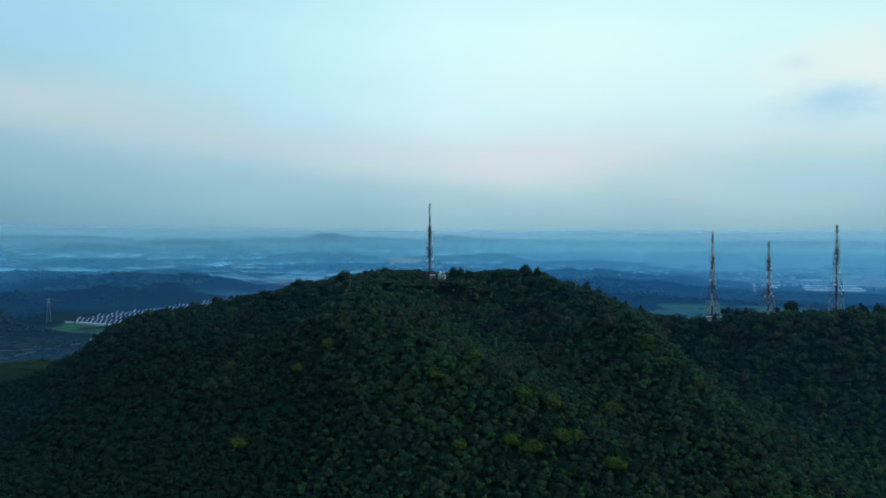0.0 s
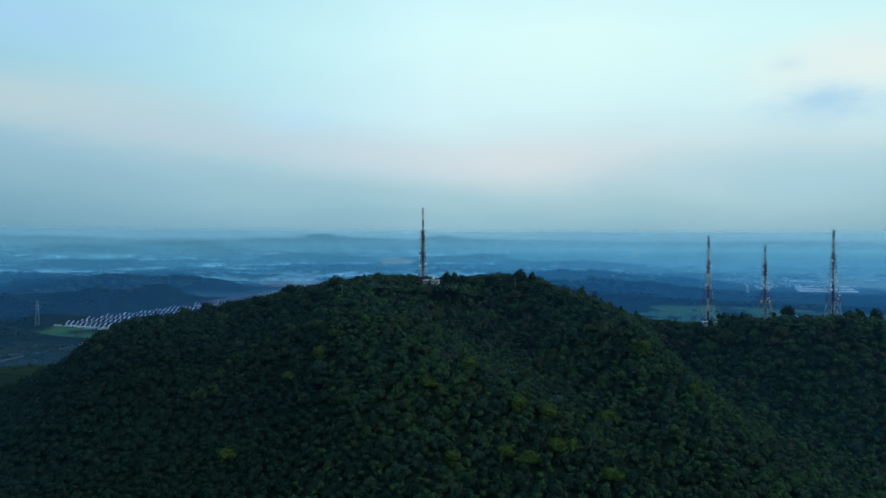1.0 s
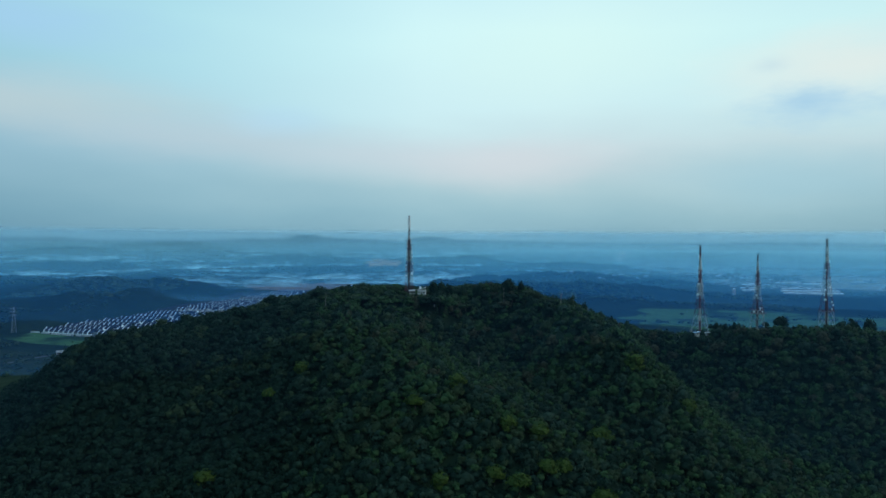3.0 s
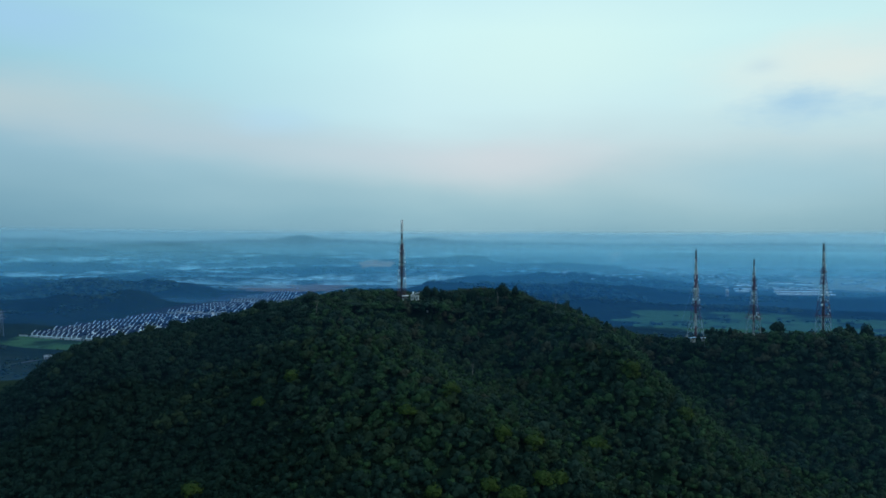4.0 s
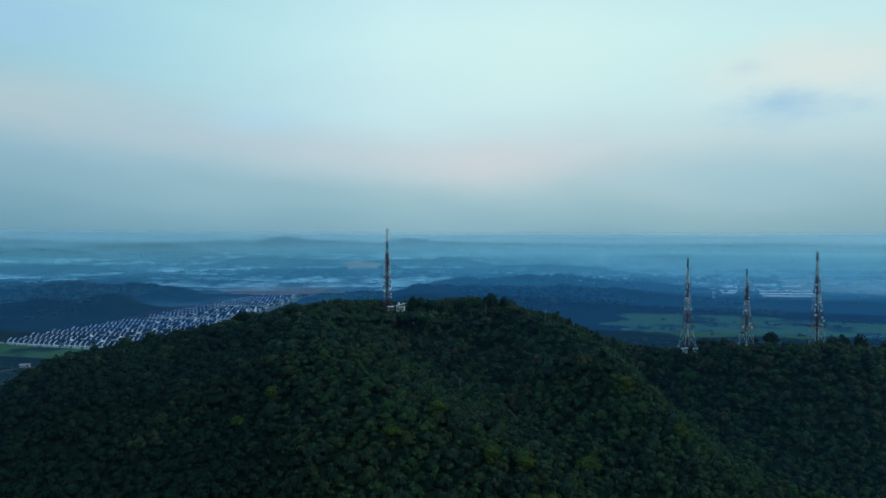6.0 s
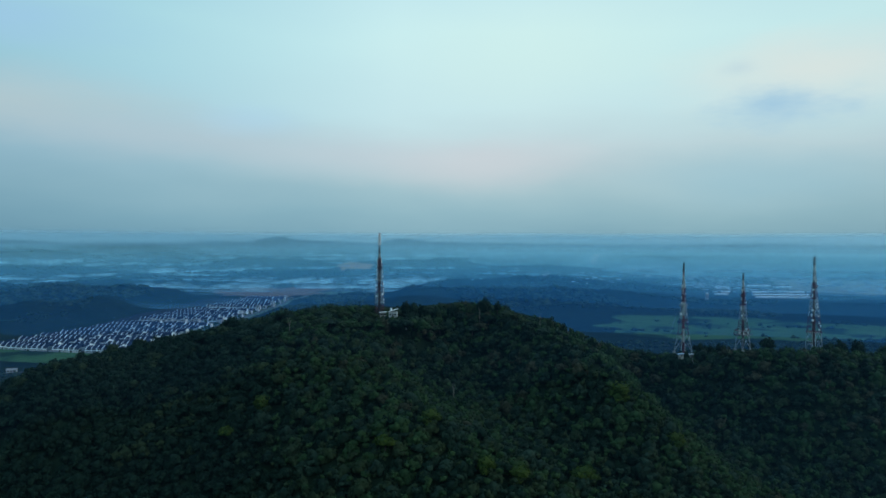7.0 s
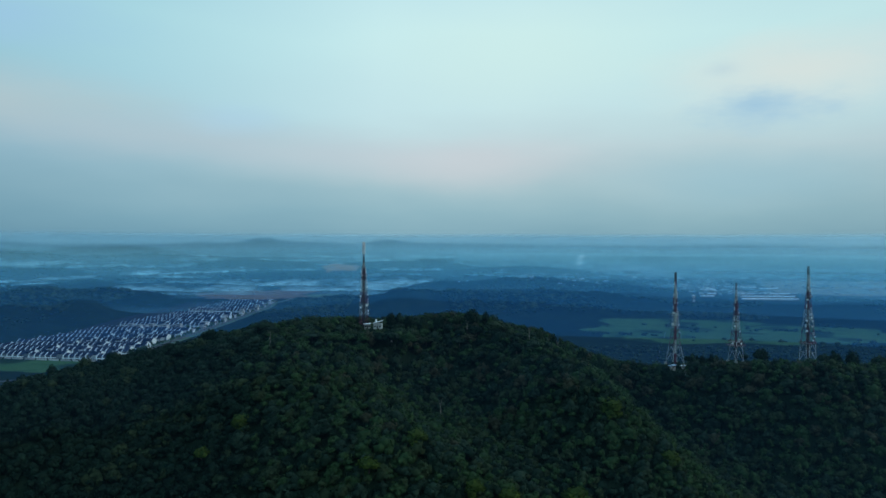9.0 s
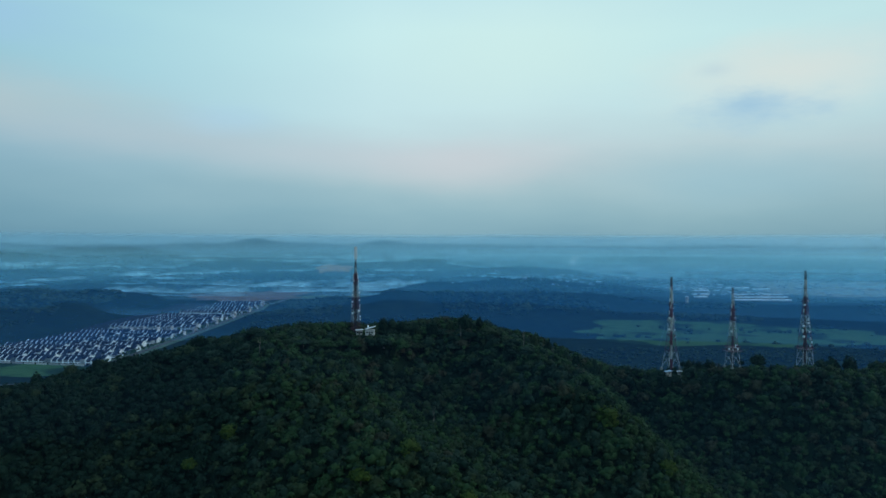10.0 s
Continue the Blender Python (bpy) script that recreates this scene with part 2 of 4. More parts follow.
def droplets(name, tint):
    """Fine droplets: they scatter the light of the whole sky, whichever way a wisp faces."""
    mat = bpy.data.materials.new(name)
    mat.use_nodes = True
    n = Nodes(mat.node_tree)
    at = n.add("ShaderNodeTexCoord").outputs["Object"]
    colour = n.mix(n.noise(at, 0.004, 3.0), (*[c * 0.92 for c in tint], 1), (*[min(1.0, c * 1.08) for c in tint], 1))
    air = n.add("ShaderNodeAddShader")
    for k, (kind, z) in enumerate((("ShaderNodeBsdfDiffuse", 1.0), ("ShaderNodeBsdfTranslucent", -1.0))):
        node = n.add(kind)
        aim = n.add("ShaderNodeCombineXYZ")
        aim.inputs[2].default_value = z
        n.link(aim.outputs[0], node.inputs["Normal"])
        n.link(colour, node.inputs[0])
        n.link(node.outputs[0], air.inputs[k])
    n.link(air.outputs[0], n.add("ShaderNodeOutputMaterial").inputs[0])
    return mat


# ---------------------------------------------------------------- mesh tools


def mesh_of(name, verts, faces, mats, indices=None, smooth=False):
    """A mesh from numpy arrays; faces all with the same number of corners, or a list of such arrays."""
    me = bpy.data.meshes.new(name)
    groups = faces if isinstance(faces, list) else [faces]
    me.vertices.add(len(verts))
    me.vertices.foreach_set("co", np.asarray(verts, np.float32).ravel())
    loops = np.concatenate([g.ravel() for g in groups]).astype(np.int32)
    sizes = np.concatenate([np.full(len(g), g.shape[1]) for g in groups]).astype(np.int32)
    me.loops.add(len(loops))
    me.loops.foreach_set("vertex_index", loops)
    me.polygons.add(len(sizes))
    me.polygons.foreach_set("loop_start", np.concatenate([[0], np.cumsum(sizes)[:-1]]).astype(np.int32))
    if indices is not None:
        me.polygons.foreach_set("material_index", np.asarray(indices, np.int32))
    me.polygons.foreach_set("use_smooth", np.full(len(sizes), smooth))
    for m in (mats if isinstance(mats, (list, tuple)) else [mats]):
        me.materials.append(m)
    me.update(calc_edges=True)
    me.validate()
    return me


def part(name, data, material, parent, label=""):
    """Links a bmesh (or a ready mesh) as one mesh object under a thing or a part."""
    if isinstance(data, bmesh.types.BMesh):
        me = bpy.data.meshes.new(name)
        data.to_mesh(me)
        data.free()
        me.materials.append(material)
        data = me
    ob = new(name, data)
    ob.parent = parent
    if label:
        ob["label"] = label
    return ob


def thing(name, place, label, category, group="", kind=""):
    ob = new(name)
    ob.matrix_basis = place
    return tagged(ob, label, category, group, kind)


def add_box(bm, x0, x1, y0, y1, z0, z1):
    v = [bm.verts.new(p) for p in ((x0, y0, z0), (x1, y0, z0), (x1, y1, z0), (x0, y1, z0), (x0, y0, z1), (x1, y0, z1), (x1, y1, z1), (x0, y1, z1))]
    for f in ((3, 2, 1, 0), (4, 5, 6, 7), (0, 1, 5, 4), (1, 2, 6, 5), (2, 3, 7, 6), (3, 0, 4, 7)):
        bm.faces.new([v[i] for i in f])


def add_bar(bm, a, b, width):
    """A square bar from a to b."""
    a, b = Vector(a), Vector(b)
    way = (b - a).normalized()
    side = way.cross(Vector((0, 0, 1)) if abs(way.z) < 0.95 else Vector((1, 0, 0))).normalized() * width / 2
    other = way.cross(side).normalized() * width / 2
    v = [bm.verts.new(p + s * side + o * other) for p in (a, b) for s, o in ((1, 1), (-1, 1), (-1, -1), (1, -1))]
    for f in ((3, 2, 1, 0), (4, 5, 6, 7), (0, 1, 5, 4), (1, 2, 6, 5), (2, 3, 7, 6), (3, 0, 4, 7)):
        bm.faces.new([v[i] for i in f])


def box(*size):
    bm = bmesh.new()
    add_box(bm, *size)
    return bm


def bar(a, b, width):
    bm = bmesh.new()
    add_bar(bm, a, b, width)
    return bm


def tube(a, b, r0, r1, sides=8):
    bm = bmesh.new()
    a, b = Vector(a), Vector(b)
    m = Matrix.Translation((a + b) / 2) @ (b - a).to_track_quat("Z", "Y").to_matrix().to_4x4()
    bmesh.ops.create_cone(bm, cap_ends=True, segments=sides, radius1=r0, radius2=r1, depth=(b - a).length, matrix=m)
    return bm


# ---------------------------------------------------------------- the land
# height, centre, half-widths and turn of the knolls that make up the wooded hill (tops of the leaves)
KNOLLS = [(76.3, 6.9, 561.5, 151.0, 55.8, 0.703), (76.0, -153.7, 563.2, 116.4, 55.6, 0.335), (87.0, 398.9, 522.2, 110.5, 68.2, 0.243),
          (59.1, 12.2, 419.0, 71.7, 53.3, -0.564), (57.3, 201.3, 557.6, 117.7, 33.7, -0.794), (79.5, 112.8, 494.0, 33.9, 71.9, 0.458),
          (42.0, -201.6, 461.0, 35.8, 38.6, 1.131), (3.0, 28.0, 545.0, 50.0, 20.0, 0.0), (4.0, 5.0, 514.0, 30.0, 18.0, 0.0)]
# far rises: x, y, top, half-width across, half-width in depth
WEST_RIDGES = [
    (-860, 1895, 43, 105, 90), (-1020, 1860, 26, 90, 70), (-1330, 1700, 20, 150, 70), (-735, 1960, 36, 110, 70), (-630, 2000, 31, 62, 50), (-640, 1650, 33, 60, 110),
    (-760, 1540, 27, 90, 90), (-900, 1480, 22, 110, 80), (-590, 1810, 29, 40, 60), (-690, 1400, 16, 60, 80), (-610, 1190, 31, 52, 55), (-740, 1200, 36, 80, 60),
    (-605, 900, 50, 46, 50), (-720, 900, 46, 70, 60),
]
EAST_RIDGES = [
    (300, 1760, 43, 110, 55), (437, 1765, 45, 90, 55), (545, 1860, 37, 90, 45), (680, 1930, 14, 90, 40), (150, 1790, 42, 110, 55), (45, 1850, 38, 75, 50),
    (-110, 1950, 8, 70, 45), (430, 1600, 16, 120, 40), (230, 1580, 15, 90, 40), (1330, 1720, 12, 160, 50),
]
HORIZON_HILLS = [
    (-735, 4460, 184, 140, 90), (-560, 4470, 162, 220, 80), (-1000, 4430, 155, 260, 80), (-1620, 4010, 133, 170, 90), (-1400, 4140, 142, 200, 90), (-1900, 3700, 122, 260, 80),
    (45, 4520, 177, 170, 80), (330, 4520, 158, 260, 80), (-300, 4500, 155, 220, 80), (800, 4500, 142, 300, 70), (1500, 4250, 136, 300, 70), (2100, 3950, 132, 300, 70),
    (150, 3700, 66, 300, 55), (-1150, 3700, 66, 300, 50),
]
MISTY_WEST = [
    (-434, 3004, 34, 240, 55), (-185, 3440, 58, 120, 60), (-40, 3150, 38, 220, 55), (-1004, 2520, 20, 320, 45), (-806, 2800, 24, 300, 45), (-1500, 2970, 34, 380, 50),
    (-1214, 3350, 44, 320, 55), (-700, 3600, 62, 300, 55), (-1250, 2250, 22, 260, 45),
]
MISTY_EAST = [
    (358, 3180, 40, 260, 55), (441, 2445, 40, 150, 45), (600, 2520, 34, 140, 45), (290, 2400, 30, 110, 40), (965, 2790, 18, 140, 50), (780, 2350, 18, 110, 40),
    (1150, 2700, 19, 60, 30), (1350, 2650, 18, 60, 30), (700, 3300, 50, 300, 55), (1600, 3350, 44, 200, 60),
]
RISES = WEST_RIDGES + EAST_RIDGES + HORIZON_HILLS + MISTY_WEST + MISTY_EAST


def canopy(x, y):
    """Height of the leaf tops on the hill."""
    z = np.zeros_like(x)
    for a, cx, cy, sx, sy, turn in KNOLLS:
        c, s = math.cos(turn), math.sin(turn)
        u, v = (x - cx) * c + (y - cy) * s, -(x - cx) * s + (y - cy) * c
        z = z + a * np.exp(-((u / sx) ** 2 + (v / sy) ** 2) / 2)
    return z


def far_base(r):
    """Past two kilometres the plain climbs, so that all the far country fits between there and five kilometres."""
    s = np.clip((r - 2000) / 2900, 0, 1)
    return np.where(r > 2000, 147 - r * 147 * (1 - s) / 2000, 0.0)


def plain(x, y):
    """The plain with its rolling low ridges and its far rises."""
    r = np.hypot(x, y - 35)
    s = np.clip((r - 2000) / 2900, 0, 1)
    u = np.arctan2(x, y - 35) * 3000
    rough = np.clip((r - 700) / 500, 0, 1)
    # long low ridges, one behind the other
    warp = 2.2 * np.sin(u / 370 + 1.0) + 1.4 * np.sin(u / 910 + r / 300) + 0.6 * np.sin(u / 130 + r / 190)
    crest = (0.5 + 0.5 * np.sin(r / 46 + warp)) ** 2 * np.clip(0.55 + 0.6 * np.sin(u / 520 + r / 210 + 1.2 * np.sin(u / 240)), 0, 1)
    small = np.sin(u / 66 + 1.7 * np.sin(r / 90)) * np.sin(r / 27 + 1.3 * np.sin(u / 110))
    roll = crest * (5 + 17 * np.clip((r - 1500) / 900, 0, 1)) + small * (1.0 + 2.2 * np.clip((r - 1500) / 900, 0, 1))
    calm = np.ones_like(r)
    for cx, cy, wide, deep in ((-440, 1500, 200, 620), (560, 1290, 330, 230), (-385, 2320, 190, 300), (-130, 2200, 150, 150), (-185, 3370, 110, 160), (1130, 2180, 240, 260), (1680, 2450, 330, 330), (900, 1740, 460, 330), (1500, 3150, 550, 560)):
        calm = calm * (1 - np.exp(-(((x - cx) / wide) ** 4 + ((y - cy) / deep) ** 4)))
    z = far_base(r) + rough * roll * calm * (1 - 0.35 * s)
    rise = np.zeros_like(x)
    for rx, ry, top, wide, deep in RISES:
        rr = math.hypot(rx, ry - 35)
        base = float(far_base(np.array(rr)))
        turn = math.atan2(rx, ry - 35)
        c, sn = math.cos(turn), math.sin(turn)
        a, b = (x - rx) * c - (y - ry) * sn, (x - rx) * sn + (y - ry) * c
        soft = 0.25 if rr > 3900 else 1.0
        bumpy = 1 + soft * (0.07 * np.sin(a * 4.0 / wide + rx) + 0.04 * np.sin(a * 9.0 / wide + ry) + 0.02 * np.sin(a * 0.11 + b * 0.05))
        rise = rise + (np.maximum(top - base, 1) * bumpy * np.exp(-((a / wide) ** 2 + (b / deep) ** 2) / 2)) ** 4
    rise = rise ** 0.25
    return z + rise * (1 - np.exp(-(((x + 430) / 150) ** 4 + ((y - 1500) / 560) ** 6)))


# levelled ground round the masts: x, y, radius, height
PADS = [(-2, 540, 12, 102.5), (210, 550, 15, 73.0), (245, 530, 11, 79.0), (290, 517, 12, 80.0), (270, 503, 6, 77.0)]


def ground_height(x, y):
    x, y = np.asarray(x, float), np.asarray(y, float)
    hill = canopy(x, y)
    z = np.maximum(hill - 7.0 * np.clip(hill / 12, 0, 1), 0) + plain(x, y)
    for px, py, r, level in PADS:
        w = np.exp(-(np.hypot(x - px, y - py) / r) ** 6)
        z = z * (1 - w) + level * w
    return z


def make_ground():
    ring = np.concatenate([np.arange(0, 720, 9.0), np.arange(720, 2000, 16.0), np.arange(2000, 4965, 15.0)])
    ang = np.radians(np.concatenate([np.arange(-46, 46, 0.4), np.arange(46, 314, 4.0)]))
    rr, aa = np.meshgrid(ring, ang, indexing="ij")
    x, y = rr * np.sin(aa), 35 + rr * np.cos(aa)
    verts = np.stack([x, y, ground_height(x, y)], -1).reshape(-1, 3)
    nr, na = rr.shape
    i, j = np.meshgrid(np.arange(nr - 1), np.arange(na), indexing="ij")
    k = (j + 1) % na
    faces = np.stack([i * na + j, i * na + k, (i + 1) * na + k, (i + 1) * na + j], -1).reshape(-1, 4)[:, ::-1]
    ob = new("ground", mesh_of("ground", verts, faces, GROUND, smooth=True))
    tagged(ob, "dark wooded country with scrub, low rises and misty far hills", "ground", kind="structure")


make_ground()

# ---------------------------------------------------------------- mist and haze sheets over the hill and plain


def haze_mist_sheet(radius, haze, high, fade, pool, deep, seed):
    base = float(far_base(np.array(float(radius))))
    ang = np.radians(np.arange(-50, 50.1, 1.0))
    wob = radius * (1 + 0.02 * np.sin(ang * 9 + seed) * (700 < radius < 4200))
    x, y = wob * np.sin(ang), 35 + wob * np.cos(ang)
    levels = np.linspace(-20, fade + 18, 6)
    verts = np.stack([np.tile(x, 6), np.tile(y, 6), np.repeat(levels, len(x))], -1)
    w = len(x)
    i, j = np.meshgrid(np.arange(5), np.arange(w - 1), indexing="ij")
    faces = np.stack([i * w + j, i * w + j + 1, (i + 1) * w + j + 1, (i + 1) * w + j], -1).reshape(-1, 4)
    # aerial haze put into the sheet tint: blue when near, paler with distance
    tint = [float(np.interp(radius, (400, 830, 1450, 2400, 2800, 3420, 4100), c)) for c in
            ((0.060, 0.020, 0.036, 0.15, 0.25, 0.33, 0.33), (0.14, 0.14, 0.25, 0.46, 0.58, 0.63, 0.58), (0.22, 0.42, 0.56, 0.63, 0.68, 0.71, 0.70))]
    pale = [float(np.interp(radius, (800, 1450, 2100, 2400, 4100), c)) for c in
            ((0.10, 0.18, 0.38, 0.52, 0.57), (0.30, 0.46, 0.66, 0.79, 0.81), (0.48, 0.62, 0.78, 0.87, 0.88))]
    ob = new("haze_mist_sheet", mesh_of("haze_mist_sheet", verts, faces, mist("mist", base, haze, high, fade, pool, deep, seed, tint, pale), smooth=True))
    tagged(ob, "thin bluish sheets of ground mist and aerial haze over hill and plain", "mist", "mist banks", "stuff")


# radius, haze, heights between which it thins out, ground mist and its depth, seed
# the first three sheets are added to veil the hill and lift its darks
NEAR_AIR = [
    (240, 0.008, 90, 165, 0, 0, 0.4), (370, 0.010, 85, 162, 0, 0, 0.6), (440, 0.022, 112, 165, 0, 0, 0.8),
    (830, 0.12, 70, 160, 0.05, 14, 1.0), (1280, 0.13, 70, 155, 0.10, 14, 2.3), (1720, 0.13, 66, 150, 0.14, 20, 3.1),
]
FAR_MIST = [
    (2090, 0.11, 58, 148, 0.10, 24, 3.9), (2300, 0.11, 56, 148, 0.28, 27, 4.7), (2520, 0.14, 58, 148, 0.66, 28, 5.2),
    (2760, 0.16, 62, 150, 0.72, 30, 5.9), (3030, 0.18, 70, 150, 0.75, 30, 6.6), (3330, 0.20, 86, 152, 0.75, 30, 7.3),
    (3620, 0.24, 105, 160, 0.70, 30, 8.1), (3900, 0.24, 132, 176, 0.60, 28, 8.8), (4150, 0.40, 184, 222, 0.45, 28, 9.6),
    (4310, 0.54, 186, 226, 0, 0, 10.3),
]
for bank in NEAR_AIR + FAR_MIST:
    haze_mist_sheet(*bank)

# ---------------------------------------------------------------- trees
rng = np.random.default_rng(7)


def lobe_core():
    bm = bmesh.new()
    bmesh.ops.create_icosphere(bm, subdivisions=1, radius=1.0)
    v = np.array([p.co[:] for p in bm.verts])
    f = np.array([[q.index for q in p.verts] for p in bm.faces])
    bm.free()
    return v, f


CORE_V, CORE_F = lobe_core()


def crown_shape(lobes, leaves, leaf, flat, seed):
    """A crown about one metre in radius, resting on z = -1: a broad dome with side lobes and many loose leaf clumps. Triangles, then quads."""
    r = np.random.default_rng(seed)
    verts, tris, quads, base = [], [], [], 0
    for k in range(lobes):
        turn = 2 * math.pi * (k / max(1, lobes - 1)) + r.uniform(-0.4, 0.4)
        out = 0.0 if k == 0 else r.uniform(0.34, 0.60)
        size = r.uniform(0.60, 0.72) if k == 0 else r.uniform(0.36, 0.54)
        centre = np.array([out * math.cos(turn), out * math.sin(turn), flat * (0.22 if k == 0 else r.uniform(-0.45, 0.22))])
        lump = 1 + 0.24 * r.standard_normal((len(CORE_V), 1)).clip(-1, 1)
        v = centre + CORE_V * lump * size * np.array([1, 1, flat * 0.95]) * 0.86
        verts.append(v)
        tris.append(CORE_F + base)
        base += len(v)
        for _ in range(int(leaves * 2.2) if k == 0 else leaves):
            n = r.standard_normal(3)
            n[2] = abs(n[2]) * 0.9 - 0.25
            n /= np.linalg.norm(n)
            c = centre + n * size * np.array([1, 1, flat]) * r.uniform(0.85, 1.18)
            tilt = n + 0.45 * r.standard_normal(3)
            tilt /= np.linalg.norm(tilt)
            a = np.cross(tilt, r.standard_normal(3))
            a /= np.linalg.norm(a)
            b = np.cross(tilt, a)
            s = leaf * r.uniform(0.6, 1.35)
            q = np.stack([c + s * a, c + s * r.uniform(0.5, 0.9) * b, c - s * r.uniform(0.7, 1.1) * a, c - s * r.uniform(0.5, 0.9) * b])
            verts.append(q)
            quads.append(np.arange(4) + base)
            base += 4
    return np.concatenate(verts), np.concatenate(tris), np.array(quads)


CROWNS = [crown_shape(6, 14, 0.15, f, 40 + i) for i, f in enumerate((0.75, 0.85, 0.7, 0.95, 0.8, 1.1, 0.78))]


def forest(name, place, size, tall, turn, hue, shapes, mats, label):
    """Many crowns in one mesh."""
    verts, tris, quads, ti, qi, base = [], [], [], [], [], 0
    for k in range(len(place)):
        v, t, q = shapes[k % len(shapes)]
        c, s = math.cos(turn[k]), math.sin(turn[k])
        w = np.stack([(v[:, 0] * c - v[:, 1] * s) * size[k], (v[:, 0] * s + v[:, 1] * c) * size[k], v[:, 2] * tall[k]], -1) + place[k]
        verts.append(w)
        tris.append(t + base)
        quads.append(q + base)
        ti.append(np.full(len(t), hue[k]))
        qi.append(np.full(len(q), hue[k]))
        base += len(v)
    me = mesh_of(name, np.concatenate(verts), [np.concatenate(tris), np.concatenate(quads)], mats, np.concatenate(ti + qi), True)
    return tagged(new(name, me), label, "forest", kind="stuff")


# x, y and radius of the cleared ground round the masts
CLEARED = ((-9, 541, 7), (1, 536, 7), (8, 534, 4), (213, 556, 8), (205, 541, 2), (213, 541, 2), (245, 530, 8), (290, 517, 9), (270, 503, 4))


def hill_trees():
    xs, ys = np.meshgrid(np.arange(-460, 620, 6.5), np.arange(255, 660, 6.5))
    x = (xs + rng.uniform(-2.9, 2.9, xs.shape)).ravel()
    y = (ys + rng.uniform(-2.9, 2.9, xs.shape)).ravel()
    z = canopy(x, y)
    keep = z > 5
    # the far side of the crest stays out of view
    back = canopy(x, y - 30)
    keep &= ~((y > 560) & (back > z + 12))
    # cleared ground round the masts
    for cx, cy, r in CLEARED:
        keep &= np.hypot(x - cx, y - cy) > r
    keep &= np.abs(x) < 0.72 * (y + 30)
    return x[keep], y[keep], z[keep]


tx, ty, tz = hill_trees()
count = len(tx)
patch = np.sin(tx * 0.043 + 1.7 * np.sin(ty * 0.031)) * np.sin(ty * 0.047 + 1.1 * np.sin(tx * 0.027))
# light put into the leaf hue: paler high and east, darker west and low
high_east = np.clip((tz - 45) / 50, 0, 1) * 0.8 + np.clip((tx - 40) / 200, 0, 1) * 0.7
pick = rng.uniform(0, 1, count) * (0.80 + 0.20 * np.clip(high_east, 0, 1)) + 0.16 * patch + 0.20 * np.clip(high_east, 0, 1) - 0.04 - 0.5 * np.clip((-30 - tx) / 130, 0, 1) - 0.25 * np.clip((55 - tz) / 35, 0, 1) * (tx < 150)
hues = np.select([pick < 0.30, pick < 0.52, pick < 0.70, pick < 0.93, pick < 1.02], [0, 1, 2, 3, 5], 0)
radius = rng.uniform(4.2, 6.4, count) * (1 + 0.25 * (rng.uniform(0, 1, count) > 0.88))
height = radius * rng.uniform(0.9, 1.3, count)
top = tz - 0.8 - 1.2 * (tz > 90) + rng.normal(0, 1.0, count) * (1 + 0.9 * (ty > 505)) + 1.2 * (radius > 5.4)
near_mast = (np.abs(tx - 2) < 20) & (ty > 512) & (ty < 533)
# the crest falls in steps east of the summit, with single trees standing out of it
top[(tx > 82) & (tx < 170) & (ty > 505)] -= 2.2
top[near_mast] = np.clip(top[near_mast], 104.0, 106.2)
centre = np.stack([tx, ty, top - height * 0.8], -1)
# lighter leaf hue along the shoulder of the hill
shoulder = np.abs((tx - 143) * 0.858 + (ty - 458) * 0.515) < 9
hues[shoulder & (ty > 395) & (ty < 520) & (rng.uniform(0, 1, count) > 0.35)] = 3
turns = rng.uniform(0, 6.28, count)
# trees of their own: those along the crest that stand against the plain, and the fresh green ones
crest = (tz > 93) & (tx < 130) & (ty > 505)
order = np.argsort(np.where(crest, rng.uniform(0, 1, count), 9))
single = np.zeros(count, bool)
single[order[:min(190, int(crest.sum()))]] = True
for fx, fy in ((-4, 390), (-3, 396), (44, 386), (58, 384), (57, 361), (70, 366), (-111, 382), (33, 350), (47, 349), (85, 352), (128, 437), (150, 421), (-88, 428), (-70, 436), (5, 352), (18, 412), (97, 395)):
    k = int(np.argmin(np.hypot(tx - fx, ty - fy)))
    single[k], hues[k] = True, 4
rest = ~single
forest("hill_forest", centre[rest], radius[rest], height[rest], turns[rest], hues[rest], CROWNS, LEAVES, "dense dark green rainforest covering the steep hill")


def limb_mesh(seed, pale):
    """Tapered trunk with limbs that fork into the crown; the foot is at z = 0 and the crown's middle at z = 1.9 radii."""
    r = random.Random(seed)
    bm = bmesh.new()

    def stick(a, b, r0, r1):
        a, b = Vector(a), Vector(b)
        m = Matrix.Translation((a + b) / 2) @ (b - a).to_track_quat("Z", "Y").to_matrix().to_4x4()
        bmesh.ops.create_cone(bm, cap_ends=False, segments=6, radius1=r0, radius2=r1, depth=(b - a).length, matrix=m)

    lean = Vector((r.uniform(-0.1, 0.1), r.uniform(-0.1, 0.1), 1.35))
    stick((0, 0, -0.3), lean, 0.075, 0.05)
    for k in range(5):
        turn = k * 1.26 + r.uniform(-0.3, 0.3)
        tip = lean + Vector((0.55 * math.cos(turn), 0.55 * math.sin(turn), r.uniform(0.3, 0.75)))
        stick(lean - Vector((0, 0, 0.1 * r.random())), tip, 0.036, 0.016)
        stick(lean.lerp(tip, 0.6), tip + Vector((r.uniform(-0.25, 0.25), r.uniform(-0.25, 0.25), 0.25)), 0.018, 0.008)
    me = bpy.data.meshes.new("trunk")
    bm.transform(Matrix.Diagonal((1, 1, 0.75, 1)))
    bm.to_mesh(me)
    bm.free()
    me.materials.append(PALE_BARK if pale else BARK)
    return me


